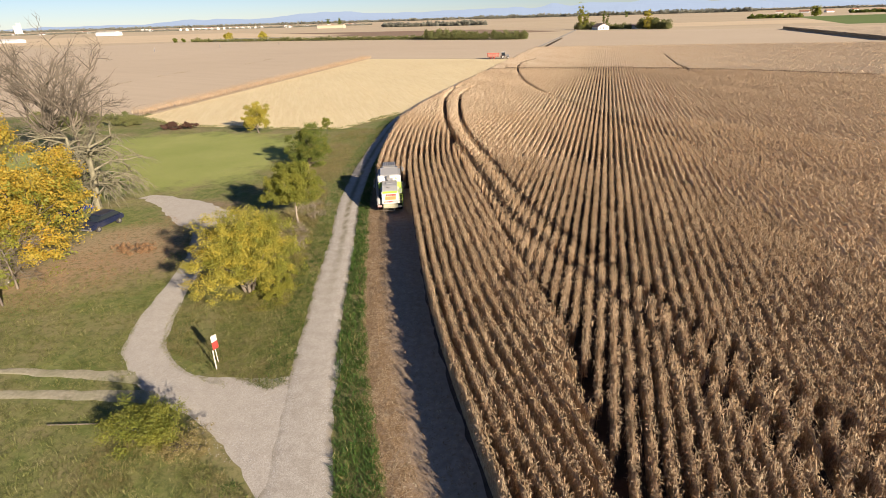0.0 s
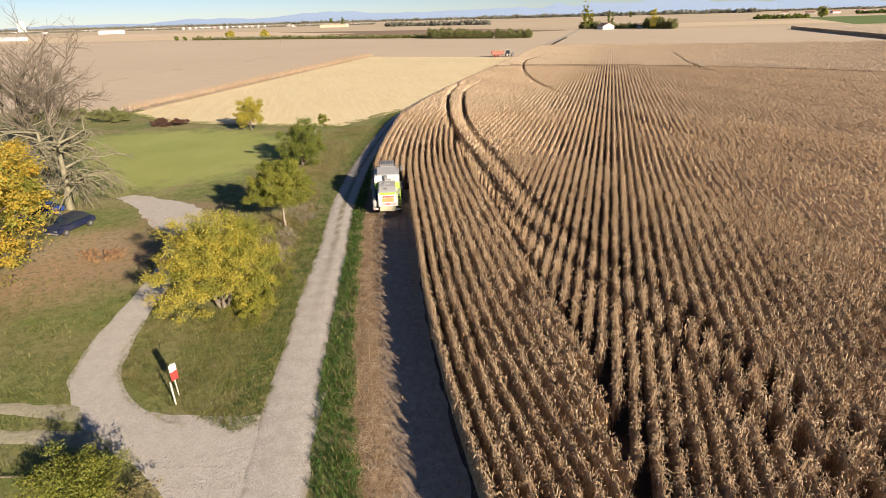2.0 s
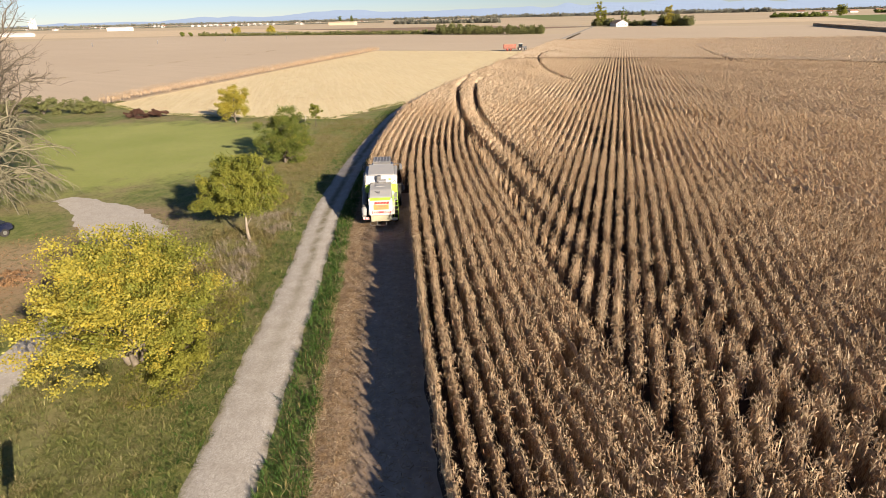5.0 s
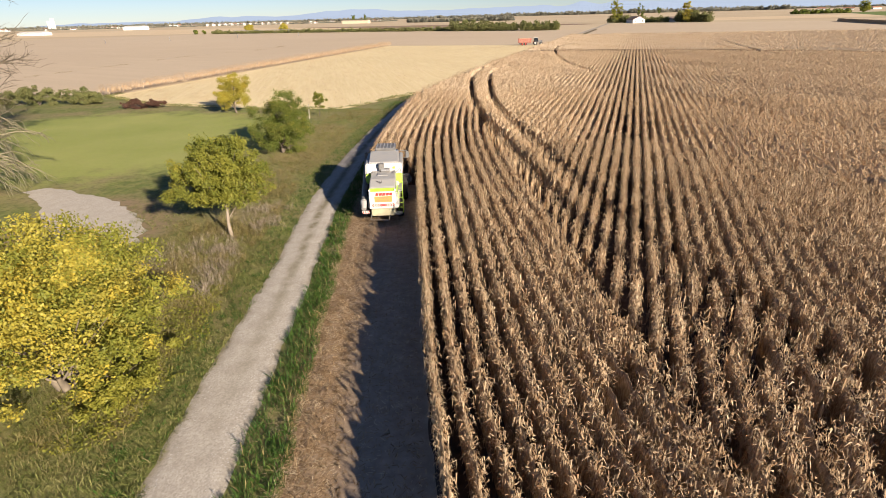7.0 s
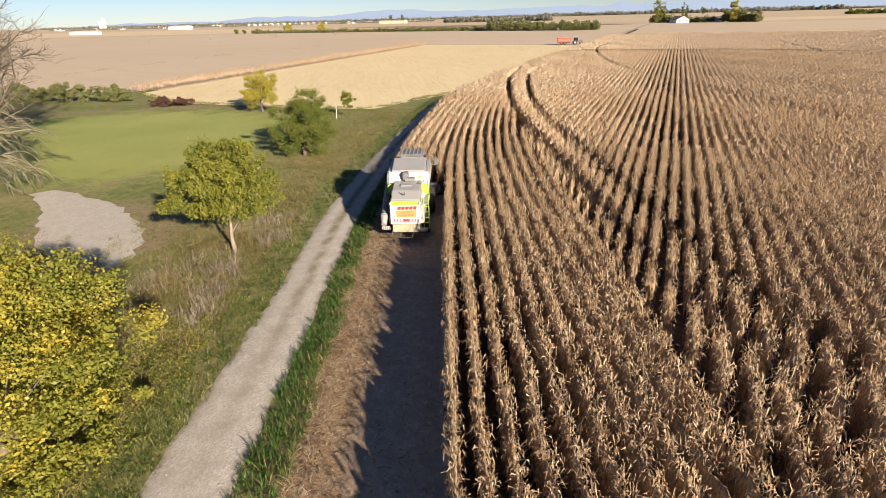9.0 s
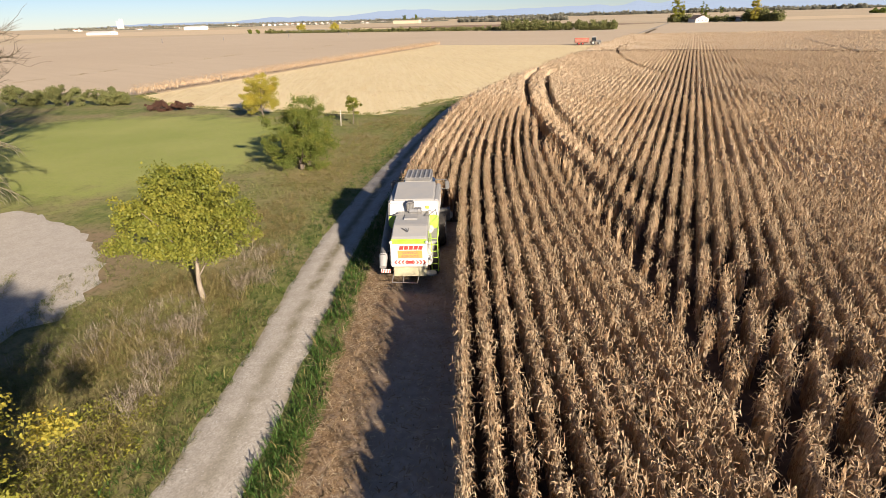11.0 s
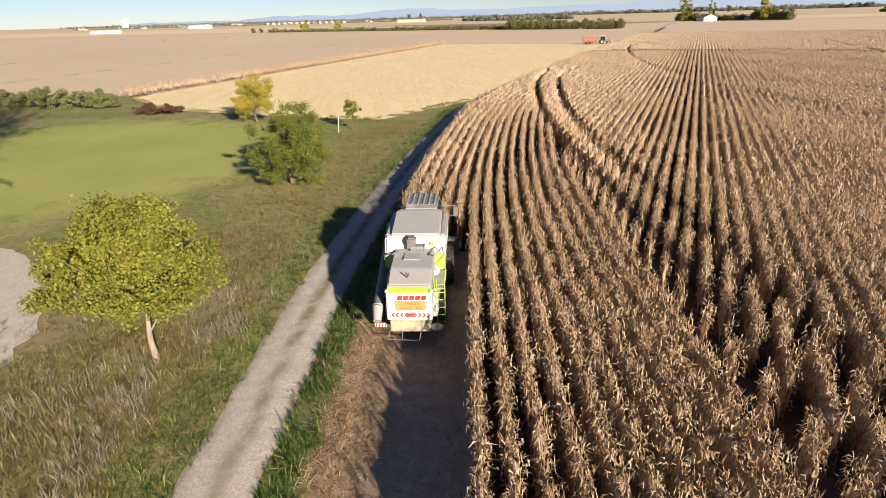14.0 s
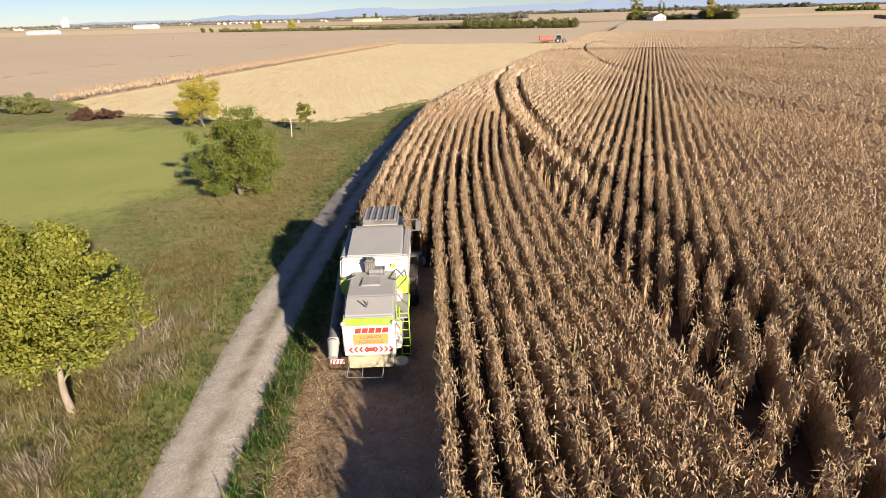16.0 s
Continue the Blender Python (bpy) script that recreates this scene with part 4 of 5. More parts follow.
rough = sown(22000, -34, -8, 12, 100, lambda p: open_ground(p) & ((p[:, 0] > -23 - 0.04 * p[:, 1]) | (p[:, 1] < 40)) & (p[:, 1] < 99))
rough = rough[noisy(rough, 0.5, 1.0) > -0.3]
grow("rough_grass", [tuft(40 + i, 6, 0.3, 0.2) for i in range(8)], rough, 0.5, 1.25, GRASS, "uneven olive and straw coloured grass", "grass")
lawn = sown(32000, -21, -8, 17, 50, lambda p: open_ground(p) & (p[:, 0] > -0.3 * p[:, 1] - 6.5))
grow("short_grass", [tuft(260 + i, 5, 0.13, 0.15, 0.5, 1.3) for i in range(8)], lawn, 0.5, 1.3, GRASS, "short matted grass between the road and the path", "grass")
near_grass = sown(10000, -36, -8, 13, 36, lambda p: open_ground(p) & (noisy(p, 0.7, 14.0) > -0.25))
grow("meadow_tufts", [tuft(340 + i, 6, 0.2, 0.2, 0.5, 1.2) for i in range(6)], near_grass, 0.5, 1.3, GRASS, "tufted olive grass beside the side path", "grass")
weeds = sown(26000, -20, -9, 12, 98, lambda p: open_ground(p) & (road_x(p, -1) < -1.4) & (road_x(p, -1) > -8.5))
weeds = weeds[noisy(weeds, 0.28, 5.0) + 0.4 * noisy(weeds, 1.7, 8.0) > -0.12]
weeds = weeds[rng.random(len(weeds)) < 0.6]
grow("dry_weeds", [tuft(60 + i, 10, 0.36, 0.3, 0.35, 0.7) for i in range(6)], weeds, 0.45, 1.05, DRY_GRASS, "tall dry straw-brown weeds beside the road", "weeds")
tall = sown(9000, -20, -10, 38, 62, lambda p: open_ground(p) & (road_x(p, -1) < -1.6) & (road_x(p, -1) > -6.5))
tall = tall[noisy(tall, 0.4, 11.0) + 0.5 * noisy(tall, 1.9, 3.0) > 0.15]
grow("dry_brush", [tuft(160 + i, 13, 0.5, 0.3, 0.35, 0.65) for i in range(6)], tall, 0.45, 1.0, DRY_GRASS, "brown dead brushwood and weeds beside the road", "weeds")
ring = sown(26000, -27, -8, 15, 52, lambda p: ~near_line(p, PATH_LINE, 1.0) & near_line(p, PATH_LINE[2:], 1.75))
grow("path_margin_grass", [tuft(120 + i, 5, 0.16, 0.16, 0.35, 1.5) for i in range(5)], ring, 0.5, 1.2, GRASS, "short grass creeping over the path's edge", "grass")


def creeper(name, count, x0, x1, y0, y1, keep, high, leaf, mat, label, seed):
    """Low leaves that creep over the ground in hummocks."""
    g = np.random.default_rng(seed)
    p = sown(count, x0, x1, y0, y1, keep)
    h = np.clip(0.35 + 0.9 * noisy(p, 0.55, seed) + 0.35 * noisy(p, 1.6, seed + 1.0), 0.0, 1.0)
    p, h = p[h > 0.08], h[h > 0.08]
    k = len(p)
    c = np.c_[p, 0.03 + h * high * g.uniform(0.3, 1.0, k)]
    n = g.normal(size=(k, 3)) * 0.6 + np.array((0.0, 0.0, 0.8))
    n /= np.linalg.norm(n, axis=1)[:, None]
    t = np.cross(n, g.normal(size=(k, 3)))
    t /= np.linalg.norm(t, axis=1)[:, None]
    size = (leaf * g.uniform(0.6, 1.4, k))[:, None]
    b = np.cross(n, t) * size * 0.65
    v = np.stack((c - t * size, c - b, c + t * size, c + b), 1).reshape(-1, 3)
    v[:, 2] = np.maximum(v[:, 2], 0.03)
    tagged(link(name, mesh_of(name, v, quads=np.arange(k * 4).reshape(-1, 4)), mat), label, "undergrowth", "", "stuff")


def under_maple(p):
    return open_ground(p) & (road_x(p, -1) < -1.2 - 0.8 * noisy(p, 0.5, 2.0)) & near_line(p, [(-13.4, 42.0), (-12.7, 38.5), (-13.2, 34.5)], 1.9)


creeper("bramble_cover", 34000, -18, -9, 27, 45, under_maple, 0.4, 0.045, LIME_LEAF, "low lime green undergrowth at the golden tree's foot", 71)
creeper("fallen_leaf_bed", 16000, -42, -22, 28, 54, lambda p: open_ground(p) & near_line(p, [(-40, 36), (-33, 36), (-29, 42), (-29, 49)], 4.5), 0.06, 0.042, FALLEN, "bed of fallen orange-brown leaves on the grass", 72)
brush = np.concatenate([np.array(c) + rng.normal(0, w, (k, 2)) for c, w, k in (((-14.1, 45.6), 0.6, 70), ((-14.6, 47.9), 0.5, 45), ((-13.6, 43.6), 0.45, 40), ((-16.2, 48.6), 0.9, 50), ((-13.9, 52.0), 0.6, 60), ((-15.0, 55.0), 0.8, 60), ((-17.6, 46.5), 0.9, 40))])
grow("dead_brush", [tuft(300 + i, 16, 0.7, 0.34, 0.3, 0.5) for i in range(6)], brush, 0.5, 1.1, BRUSH, "grey dead weed stalks standing in the grass", "weeds")
margin = sown(14000, -16, -6, 12, 110, lambda p: open_ground(p) & (road_x(p, -1) > -1.6))
grow("road_margin_grass", [tuft(80 + i, 6, 0.2, 0.18, 0.35, 1.8) for i in range(5)], margin, 0.5, 1.2, LUSH, "short green grass along the gravel's edge", "grass")


def flake(seed):
    r = np.random.default_rng(seed)
    l, w, c = r.uniform(0.025, 0.11), r.uniform(0.006, 0.02), 0.0
    return np.array(((-l, -w, 0.0), (l, -w, c), (l, w, c), (-l, w, 0.0))), np.array(((0, 1, 2, 3),))


def stub(seed):
    r = np.random.default_rng(seed)
    h = r.uniform(0.05, 0.14)
    v = [(0.014 * math.cos(a) + (h * 0.2 if z else 0), 0.014 * math.sin(a), z) for z in (0, h) for a in (0, 2.1, 4.2)]
    return np.array(v), np.array(((0, 1, 4, 3), (1, 2, 5, 4), (2, 0, 3, 5)))


def in_cut(p):
    return (p[:, 0] > edge(p[:, 1]) - 0.5) & (p[:, 0] < edge(p[:, 1]) + 3.9)


flakes = sown(120000, -10, 6, 10, CUT_TO - 1, in_cut)
side = (flakes[:, 0] - edge(flakes[:, 1]))
flakes = flakes[rng.random(len(flakes)) < np.where(side < 1.3, 1.0, 0.4)]
grow("maize_litter", [flake(i) for i in range(12)], flakes, 0.5, 1.2, LITTER, "chopped straw and husks scattered on the cut strip", "straw", 0.036)
heap = sown(15000, -10, 6, 10, CUT_TO - 4, lambda p: (p[:, 0] > edge(p[:, 1]) - 0.8 + 0.3 * noisy(p, 0.7, 2.0)) & (p[:, 0] < edge(p[:, 1]) + 0.6))
grow("straw_edge", [tuft(90 + i, 4, 0.22, 0.3, 0.8) for i in range(4)], heap, 0.5, 1.2, LITTER, "bent straw and stalks along the strip's border", "straw")
rows = []
for k in range(5):
    yy = np.arange(8, CUT_TO - 2, 0.5)
    rows.append(np.stack((edge(yy) + (0.55 + 0.75 * k) * lean(yy), yy), -1))
rows = np.concatenate(rows)
grow("maize_stubs", [stub(i) for i in range(5)], rows + rng.normal(0, 0.03, rows.shape), 0.7, 1.2, LITTER, "rows of short cut maize stubs", "stubble", 0.02)
trash = sown(16000, -12, 40, 8, 75, lambda p: (p[:, 0] > edge(p[:, 1]) + 4) & seen_side(p))
grow("fallen_leaves", [flake(30 + i) for i in range(8)], trash, 0.5, 1.3, LITTER, "dry leaves fallen between the maize rows", "straw")


def pebble(seed):
    r = np.random.default_rng(seed)
    v = np.array(((1, 0, 0.2), (0, 1, 0.2), (-1, 0, 0.2), (0, -1, 0.2), (0, 0, 1.0)), float) * r.uniform(0.6, 1.3, (5, 1)) * 0.028
    return v, np.array(((0, 1, 4), (1, 2, 4), (2, 3, 4), (3, 0, 4)))


STONE = soil_mat("stone", (0.38, 0.35, 0.31), (0.55, 0.51, 0.46), (0.45, 0.40, 0.34), 3.0, 0.005)
stones = sown(42000, -14, -3, 12, 70, lambda p: (road_x(p, -1) > 0.45) & (road_x(p, 1) < -0.3))
grow("gravel", [pebble(i) for i in range(6)], np.concatenate((stones, sown(16000, -22, -6, 15, 42, lambda p: near_line(p, PATH_LINE, 1.3) | near_line(p, [(-7.5, 21), (-10.5, 22.3)], 3.0)))), 0.4, 1.3, STONE, "loose pale stones on the gravel road", "gravel", 0.05)
gold = sown(5000, -36, -10, 28, 46, lambda p: near_line(p, [(-17, 35), (-16, 36)], 4.5) | near_line(p, [(-37, 41), (-30, 42)], 6))
grow("autumn_leaves", [flake(50 + i) for i in range(6)], gold, 0.35, 0.6, FALLEN, "fallen orange leaves on the grass", "leaves")

FIELD = [(-12, 114.5), (-20, 100.5), (-33, 102.5), (-54, 108), (-66.5, 119.5), (-40, 272), (25, 249), (0, 165)]


def in_field(p):
    """Inside the outline of the stubble field."""
    hit = np.zeros(len(p), bool)
    for (ax, ay), (bx, by) in zip(FIELD, FIELD[1:] + FIELD[:1]):
        cross = (ay > p[:, 1]) != (by > p[:, 1])
        hit ^= cross & (p[:, 0] < (bx - ax) * (p[:, 1] - ay) / (by - ay + 1e-9) + ax)
    return hit


BORDER = [(-11.5, 114.5), (-20, 99.3), (-33, 101.3), (-54, 106.8), (-68.5, 118.5)]
fringe = sown(60000, -70, -10, 97, 121, lambda p: near_line(p, BORDER, 0.9))
fringe = fringe[(noisy(fringe, 0.5, 9.0) > -0.1) & (rng.random(len(fringe)) < 0.5)]
grow("field_margin_grass", [tuft(240 + i, 5, 0.45, 0.3, 0.35, 2.5) for i in range(6)], fringe, 0.3, 0.85, GRASS, "rough grass along the stubble field's border", "grass")
chaff = sown(36000, -70, 30, 98, 275, in_field)
chaff = chaff[noisy(chaff, 0.35, 6.0) > -0.25]
grow("field_chaff", [tuft(200 + i, 2, 0.16, 0.35, 0.7, 5.0) for i in range(6)], chaff, 0.6, 1.5, FAR_CORN, "broken stalks left standing over the stubble field", "stubble")

# the strip of standing maize between the pale and the tan field
line_a, line_b = np.array((-69.8, 119.0)), np.array((-41.0, 278.0))
along = (line_b - line_a) / np.linalg.norm(line_b - line_a)
out = np.array((along[1], -along[0]))
pts = []
for k in range(5):
    s = np.arange(0, np.linalg.norm(line_b - line_a), 0.4)
    pts.append(line_a + along * s[:, None] + out * (0.75 * k - 1.5) + rng.normal(0, 0.12, (len(s), 2)))
pts = np.concatenate(pts)
scatter("maize_strip", [maize(900 + i, 9, 2.6) for i in range(5)], pts, rng.uniform(0, 6.283, len(pts)), np.full(len(pts), 1.3), FAR_CORN, "narrow strip of standing maize between two fields", "maize", tilt=0.08, tall=rng.uniform(0.6, 0.9, len(pts)))

# rank weeds along an old furrow in the tan field
furrow = np.concatenate([np.stack((np.interp(q, (145, 169, 232, 270), (-118.2, -117.2, -111.9, -96.2)), q), -1) for q in [np.arange(140, 300, 0.5)]]) + rng.normal(0, 0.35, (320, 2))
furrow = furrow[noisy(furrow, 0.12, 4.0) > -0.05]
grow("furrow_weeds", [tuft(320 + i, 6, 0.4, 0.4, 0.4, 3.0) for i in range(4)], furrow, 0.5, 1.2, DRY_GRASS, "dark dry weeds along a furrow in the field", "weeds")

# ---- paints for machines and buildings ----
WHITE = paint("white_paint", (0.55, 0.53, 0.49), 0.45)
LIME = paint("lime_paint", (0.28, 0.44, 0.03), 0.4, 0.0, 0.25)
GREY = paint("grey_sheet", (0.30, 0.295, 0.285), 0.5, 0.1, 0.4)
DARK_GREY = paint("dark_grey_sheet", (0.12, 0.12, 0.12), 0.55, 0.1, 0.3)
RUBBER = paint("rubber", (0.022, 0.021, 0.02), 0.85, 0.0, 0.35, (0.16, 0.13, 0.10))
STEEL = paint("worn_steel", (0.42, 0.41, 0.39), 0.4, 0.8, 0.3)
RED = paint("red_paint", (0.46, 0.025, 0.02), 0.45, 0.0, 0.12)
ORANGE = paint("orange_board", (0.62, 0.25, 0.055), 0.5, 0.0, 0.15)
TRAILER = paint("trailer_orange", (0.24, 0.07, 0.045), 0.5, 0.0, 0.4)
CHAFF = soil_mat("chaff", (0.34, 0.31, 0.20), (0.44, 0.40, 0.27), (0.28, 0.25, 0.17), 3.0)
BLUE_CAR = paint("dark_blue_paint", (0.008, 0.013, 0.038), 0.3, 0.1, 0.08)
BRIGHT_BLUE = paint("blue_paint", (0.02, 0.05, 0.22), 0.25, 0.2, 0.08)
POST_WOOD = bark("grey_wood", (0.36, 0.31, 0.25), (0.58, 0.52, 0.44), 12.0)
PLASTER = paint("white_plaster", (0.58, 0.56, 0.525), 0.8, 0.0, 0.2)
ROOF = soil_mat("roof_tiles", (0.26, 0.13, 0.085), (0.32, 0.17, 0.11), (0.20, 0.11, 0.08), 1.0)
DARK_ROOF = soil_mat("dark_roof", (0.16, 0.12, 0.10), (0.20, 0.155, 0.13), (0.13, 0.10, 0.09), 1.0)
n = Nodes("window_glass")
GLASS = n.done((0.02, 0.025, 0.03), 0.06, 0.0, 0.6)


def wheel(parent, x, y, r, width, hub=GREY, name="wheel"):
    """A rounded tyre and its rim."""
    bm = bmesh.new()
    turn = Matrix.Translation((x, y, r)) @ Matrix.Rotation(radians(90), 4, "Y")
    bmesh.ops.create_cone(bm, cap_ends=True, segments=28, radius1=r, radius2=r, depth=width, matrix=turn)
    bmesh.ops.bevel(bm, geom=[e for e in bm.edges if len(e.link_faces) == 2 and e.calc_face_angle(0) > 1.0], offset=r * 0.1, segments=2, affect="EDGES")
    w = part(name, bm, RUBBER, parent)
    bm = bmesh.new()
    bmesh.ops.create_cone(bm, cap_ends=True, segments=20, radius1=r * 0.56, radius2=r * 0.5, depth=width * 1.06, matrix=turn)
    part("rim", bm, hub, w)
    return w


def text_part(words, size, mat, parent, m, label):
    cu = bpy.data.curves.new("lettering", "FONT")
    cu.body, cu.size, cu.extrude, cu.align_x = words, size, 0.004, "CENTER"
    ob = bpy.data.objects.new("lettering", cu)
    scene.collection.objects.link(ob)
    bpy.context.view_layer.update()
    me = bpy.data.meshes.new_from_object(ob.evaluated_get(bpy.context.evaluated_depsgraph_get()))
    bpy.data.objects.remove(ob)
    me.materials.clear()
    return link("lettering", me, mat, parent, label, m)


# ---- combine harvester ----
heading = math.degrees(math.atan(-float(np.interp(COMBINE_Y + 4, FINE_Y, SLOPE))))
combine = thing("combine_harvester", "dusty white and lime green combine harvester cutting maize rows", "combine harvester", pose(float(edge(COMBINE_Y)) + 1.95, COMBINE_Y, 0, 0, 0, heading))
part("lower_body", prism([(0.5, 1.0), (0.5, 1.5), (2.5, 2.35), (5.6, 2.35), (5.9, 1.2), (4.8, 0.85), (1.6, 0.85)], -0.98, 0.98, 0.05), WHITE, combine)
part("straw_hood", prism([(0.0, 1.15), (0.0, 2.30), (0.22, 2.50), (1.0, 2.78), (2.7, 2.92), (2.7, 1.2)], -0.80, 0.80, 0.05), GREY, combine, "dusty grey straw hood")
lid = part("hood_hatch", box(-0.36, 0.30, 1.55, 2.15, 2.84, 2.90, 0.02), GREY, combine)
rear = part("rear_panel", box(-0.83, 0.83, -0.05, 0.012, 1.18, 2.28, 0.02), WHITE, combine, "white rear panel with warning board")
part("lime_stripe", prism([(-0.03, 2.29), (-0.035, 2.34), (0.12, 2.46), (0.16, 2.42), (0.02, 2.29)], -0.80, 0.80, 0.01), LIME, combine, "lime green stripe")
board = part("warning_board", box(-0.50, 0.60, -0.066, -0.052, 1.60, 1.98, 0.0), ORANGE, rear, "orange convoy board")
up = pose(0.05, -0.072, 1.82, 90, 0, 0)
text_part("CONVOI", 0.17, DARK_GREY, rear, up, "dark lettering")
text_part("AGRICOLE", 0.17, DARK_GREY, rear, pose(0.05, -0.072, 1.645, 90, 0, 0), "dark lettering")
for k in range(5):
    x = -0.44 + 0.215 * k
    bm = box(x, x + 0.18, -0.062, -0.052, 2.02, 2.20, 0.0)
    for v in bm.verts:
        v.co.x += (v.co.z - 2.02) * 0.25
    part("emblem_block", bm, RED, rear, "red emblem block")
for k in range(8):
    s = -1 if k < 4 else 1
    x = (-0.68 + 0.16 * k) if k < 4 else (0.20 + 0.16 * (k - 4))
    bm = bmesh.new()
    for dz in (-1, 1):
        a = [(x, 1.40), (x + 0.07, 1.40), (x + 0.07 - s * 0.08, 1.40 + dz * 0.1), (x - s * 0.08, 1.40 + dz * 0.1)]
        bm.faces.new([bm.verts.new((px, -0.058, pz)) for px, pz in a])
    part("chevron", bm, RED, rear, "red chevron")
part("reflector_plate", box(-0.10, 0.16, -0.06, -0.052, 1.33, 1.47, 0.0), RED, rear)
part("grain_tank", prism([(2.35, 2.3), (2.45, 2.72), (2.75, 3.32), (5.5, 3.36), (5.6, 2.3)], -1.2, 1.2, 0.08), WHITE, combine, "white grain tank with sloping rear")
for s in (-1, 1):
    part("lime_flank", prism([(2.28, 2.12), (2.30, 2.40), (2.44, 2.74), (2.56, 2.74), (2.9, 2.12)], min(s * 0.42, s * 1.19), max(s * 0.42, s * 1.19), 0.03), LIME, combine, "lime green flank panel")
    part("side_cover", prism([(2.9, 3.0), (2.95, 3.34), (5.5, 3.42), (5.6, 3.0)], min(s * 0.98, s * 1.23), max(s * 0.98, s * 1.23), 0.06), GREY, combine, "grey side cover")
bm = prism([(2.85, 3.32), (2.9, 3.40), (4.75, 3.72), (4.85, 3.66), (4.85, 3.32)], -0.97, 0.97, 0.03)
part("tank_cover", bm, GREY, combine, "pale grey sloping tank cover")
part("front_cover", box(-0.95, 0.95, 4.88, 5.5, 3.30, 3.52, 0.03), GREY, combine)
intake = part("air_intake", box(-0.30, 0.06, 2.34, 2.74, 2.92, 3.42, 0.06), DARK_GREY, combine, "dark rotary air intake screen")
for k in range(5):
    part("slat", box(-0.27 + 0.07 * k, -0.245 + 0.07 * k, 2.325, 2.345, 2.98, 3.36, 0.0), STEEL, intake)
bm = bmesh.new()
rod(bm, (-0.15, 2.42, 2.98), (0.42, 2.42, 2.98), 0.15, 0.15, 16)
for k in range(3):
    rod(bm, (0.12 + 0.13 * k, 2.42, 2.98), (0.16 + 0.13 * k, 2.42, 2.98), 0.175, 0.175, 16)
part("exhaust", bm, STEEL, combine, "ribbed steel exhaust")
part("wiper", rods([((-0.35, 0.75, 2.74), (-0.05, 0.45, 2.68)), ((-0.05, 0.6, 2.66), (-0.02, 0.55, 2.82))], 0.02), DARK_GREY, combine)
cab = part("cab", prism([(5.65, 1.9), (5.65, 3.35), (7.1, 3.3), (7.35, 2.6), (7.1, 1.9)], -0.85, 0.85, 0.06), GLASS, combine, "glazed driver's cab")
roof = part("cab_roof", box(-0.72, 0.72, 5.55, 7.3, 3.52, 3.70, 0.06), DARK_GREY, combine, "ribbed dark grey cab roof")
for k in range(6):
    x = -0.62 + 0.248 * k
    part("rib", box(x - 0.04, x + 0.04, 5.6, 7.2, 3.70, 3.735, 0.01), GREY, roof)
part("roof_support", box(-0.70, 0.70, 5.62, 7.1, 3.32, 3.53, 0.02), GREY, combine)
for s in (-1, 1):
    bm = rods([((s * 0.8, 6.9, 3.2), (s * 1.5, 7.0, 3.15)), ((s * 1.5, 7.0, 3.15), (s * 1.52, 7.0, 2.6)), ((s * 0.85, 6.9, 2.7), (s * 1.5, 7.0, 2.65))], 0.025)
    arm = part("mirror_arm", bm, DARK_GREY, combine)
    part("mirror", box(s * 1.5 - 0.12, s * 1.5 + 0.12, 6.94, 7.02, 2.65, 3.1, 0.03), DARK_GREY, arm)
bm = rods([((0.95, 0.75, 0.55), (0.95, 0.75, 2.45)), ((1.25, 0.75, 0.55), (1.25, 0.75, 2.45))], 0.022)
ladder = part("ladder", bm, LIME, combine, "yellow-green access ladder")
for k in range(6):
    part("rung", rods([((0.95, 0.75, 0.62 + 0.32 * k), (1.25, 0.75, 0.62 + 0.32 * k))], 0.02), LIME, ladder)
part("platform", box(0.82, 1.25, 0.75, 2.35, 2.02, 2.07, 0.01), GREY, combine)
part("handrail", rods([((1.25, 0.75, 2.45), (1.25, 2.3, 2.75)), ((1.25, 0.75, 2.45), (1.25, 0.75, 2.0)), ((1.25, 1.5, 2.6), (1.25, 1.5, 2.05)), ((0.86, 0.75, 2.6), (0.86, 0.75, 2.0))], 0.02), LIME, combine)
part("grab_rail", rods([((0.75, 2.2, 2.75), (0.85, 1.6, 3.05)), ((0.85, 1.6, 3.05), (1.12, 2.1, 3.15)), ((1.12, 2.1, 3.15), (1.15, 2.3, 2.8))], 0.022), DARK_GREY, combine)
part("grab_rail", rods([((-0.55, 2.2, 2.95), (-0.8, 1.9, 2.95)), ((-0.8, 1.9, 2.95), (-1.15, 2.2, 2.8)), ((-1.15, 2.2, 2.8), (-1.2, 2.3, 2.5))], 0.022), DARK_GREY, combine)
bm = bmesh.new()
rod(bm, (-1.32, 5.2, 2.9), (-1.22, 0.2, 1.55), 0.17, 0.17, 16)
auger = part("unloading_auger", bm, DARK_GREY, combine, "folded unloading tube")
bm = bmesh.new()
rod(bm, (-1.22, 0.35, 1.58), (-1.2, -0.15, 1.2), 0.21, 0.15, 16)
part("spout", bm, GREY, auger, "pale rounded spout")
plate = part("marker_board", box(-1.32, -0.88, -0.06, -0.03, 0.88, 1.06, 0.005), WHITE, combine, "red and white striped marker board")
for k in range(4):
    x = -1.31 + 0.115 * k
    bm = bmesh.new()
    bm.faces.new([bm.verts.new((a, -0.064, b)) for a, b in ((x, 0.885), (x + 0.05, 0.885), (x + 0.1, 1.055), (x + 0.05, 1.055))])
    part("stripe", bm, RED, plate)
part("straw_chopper", prism([(-0.1, 0.72), (-0.02, 1.14), (0.9, 1.14), (0.9, 0.6)], -0.74, 0.74, 0.03), CHAFF, combine, "chaff-covered straw chopper")
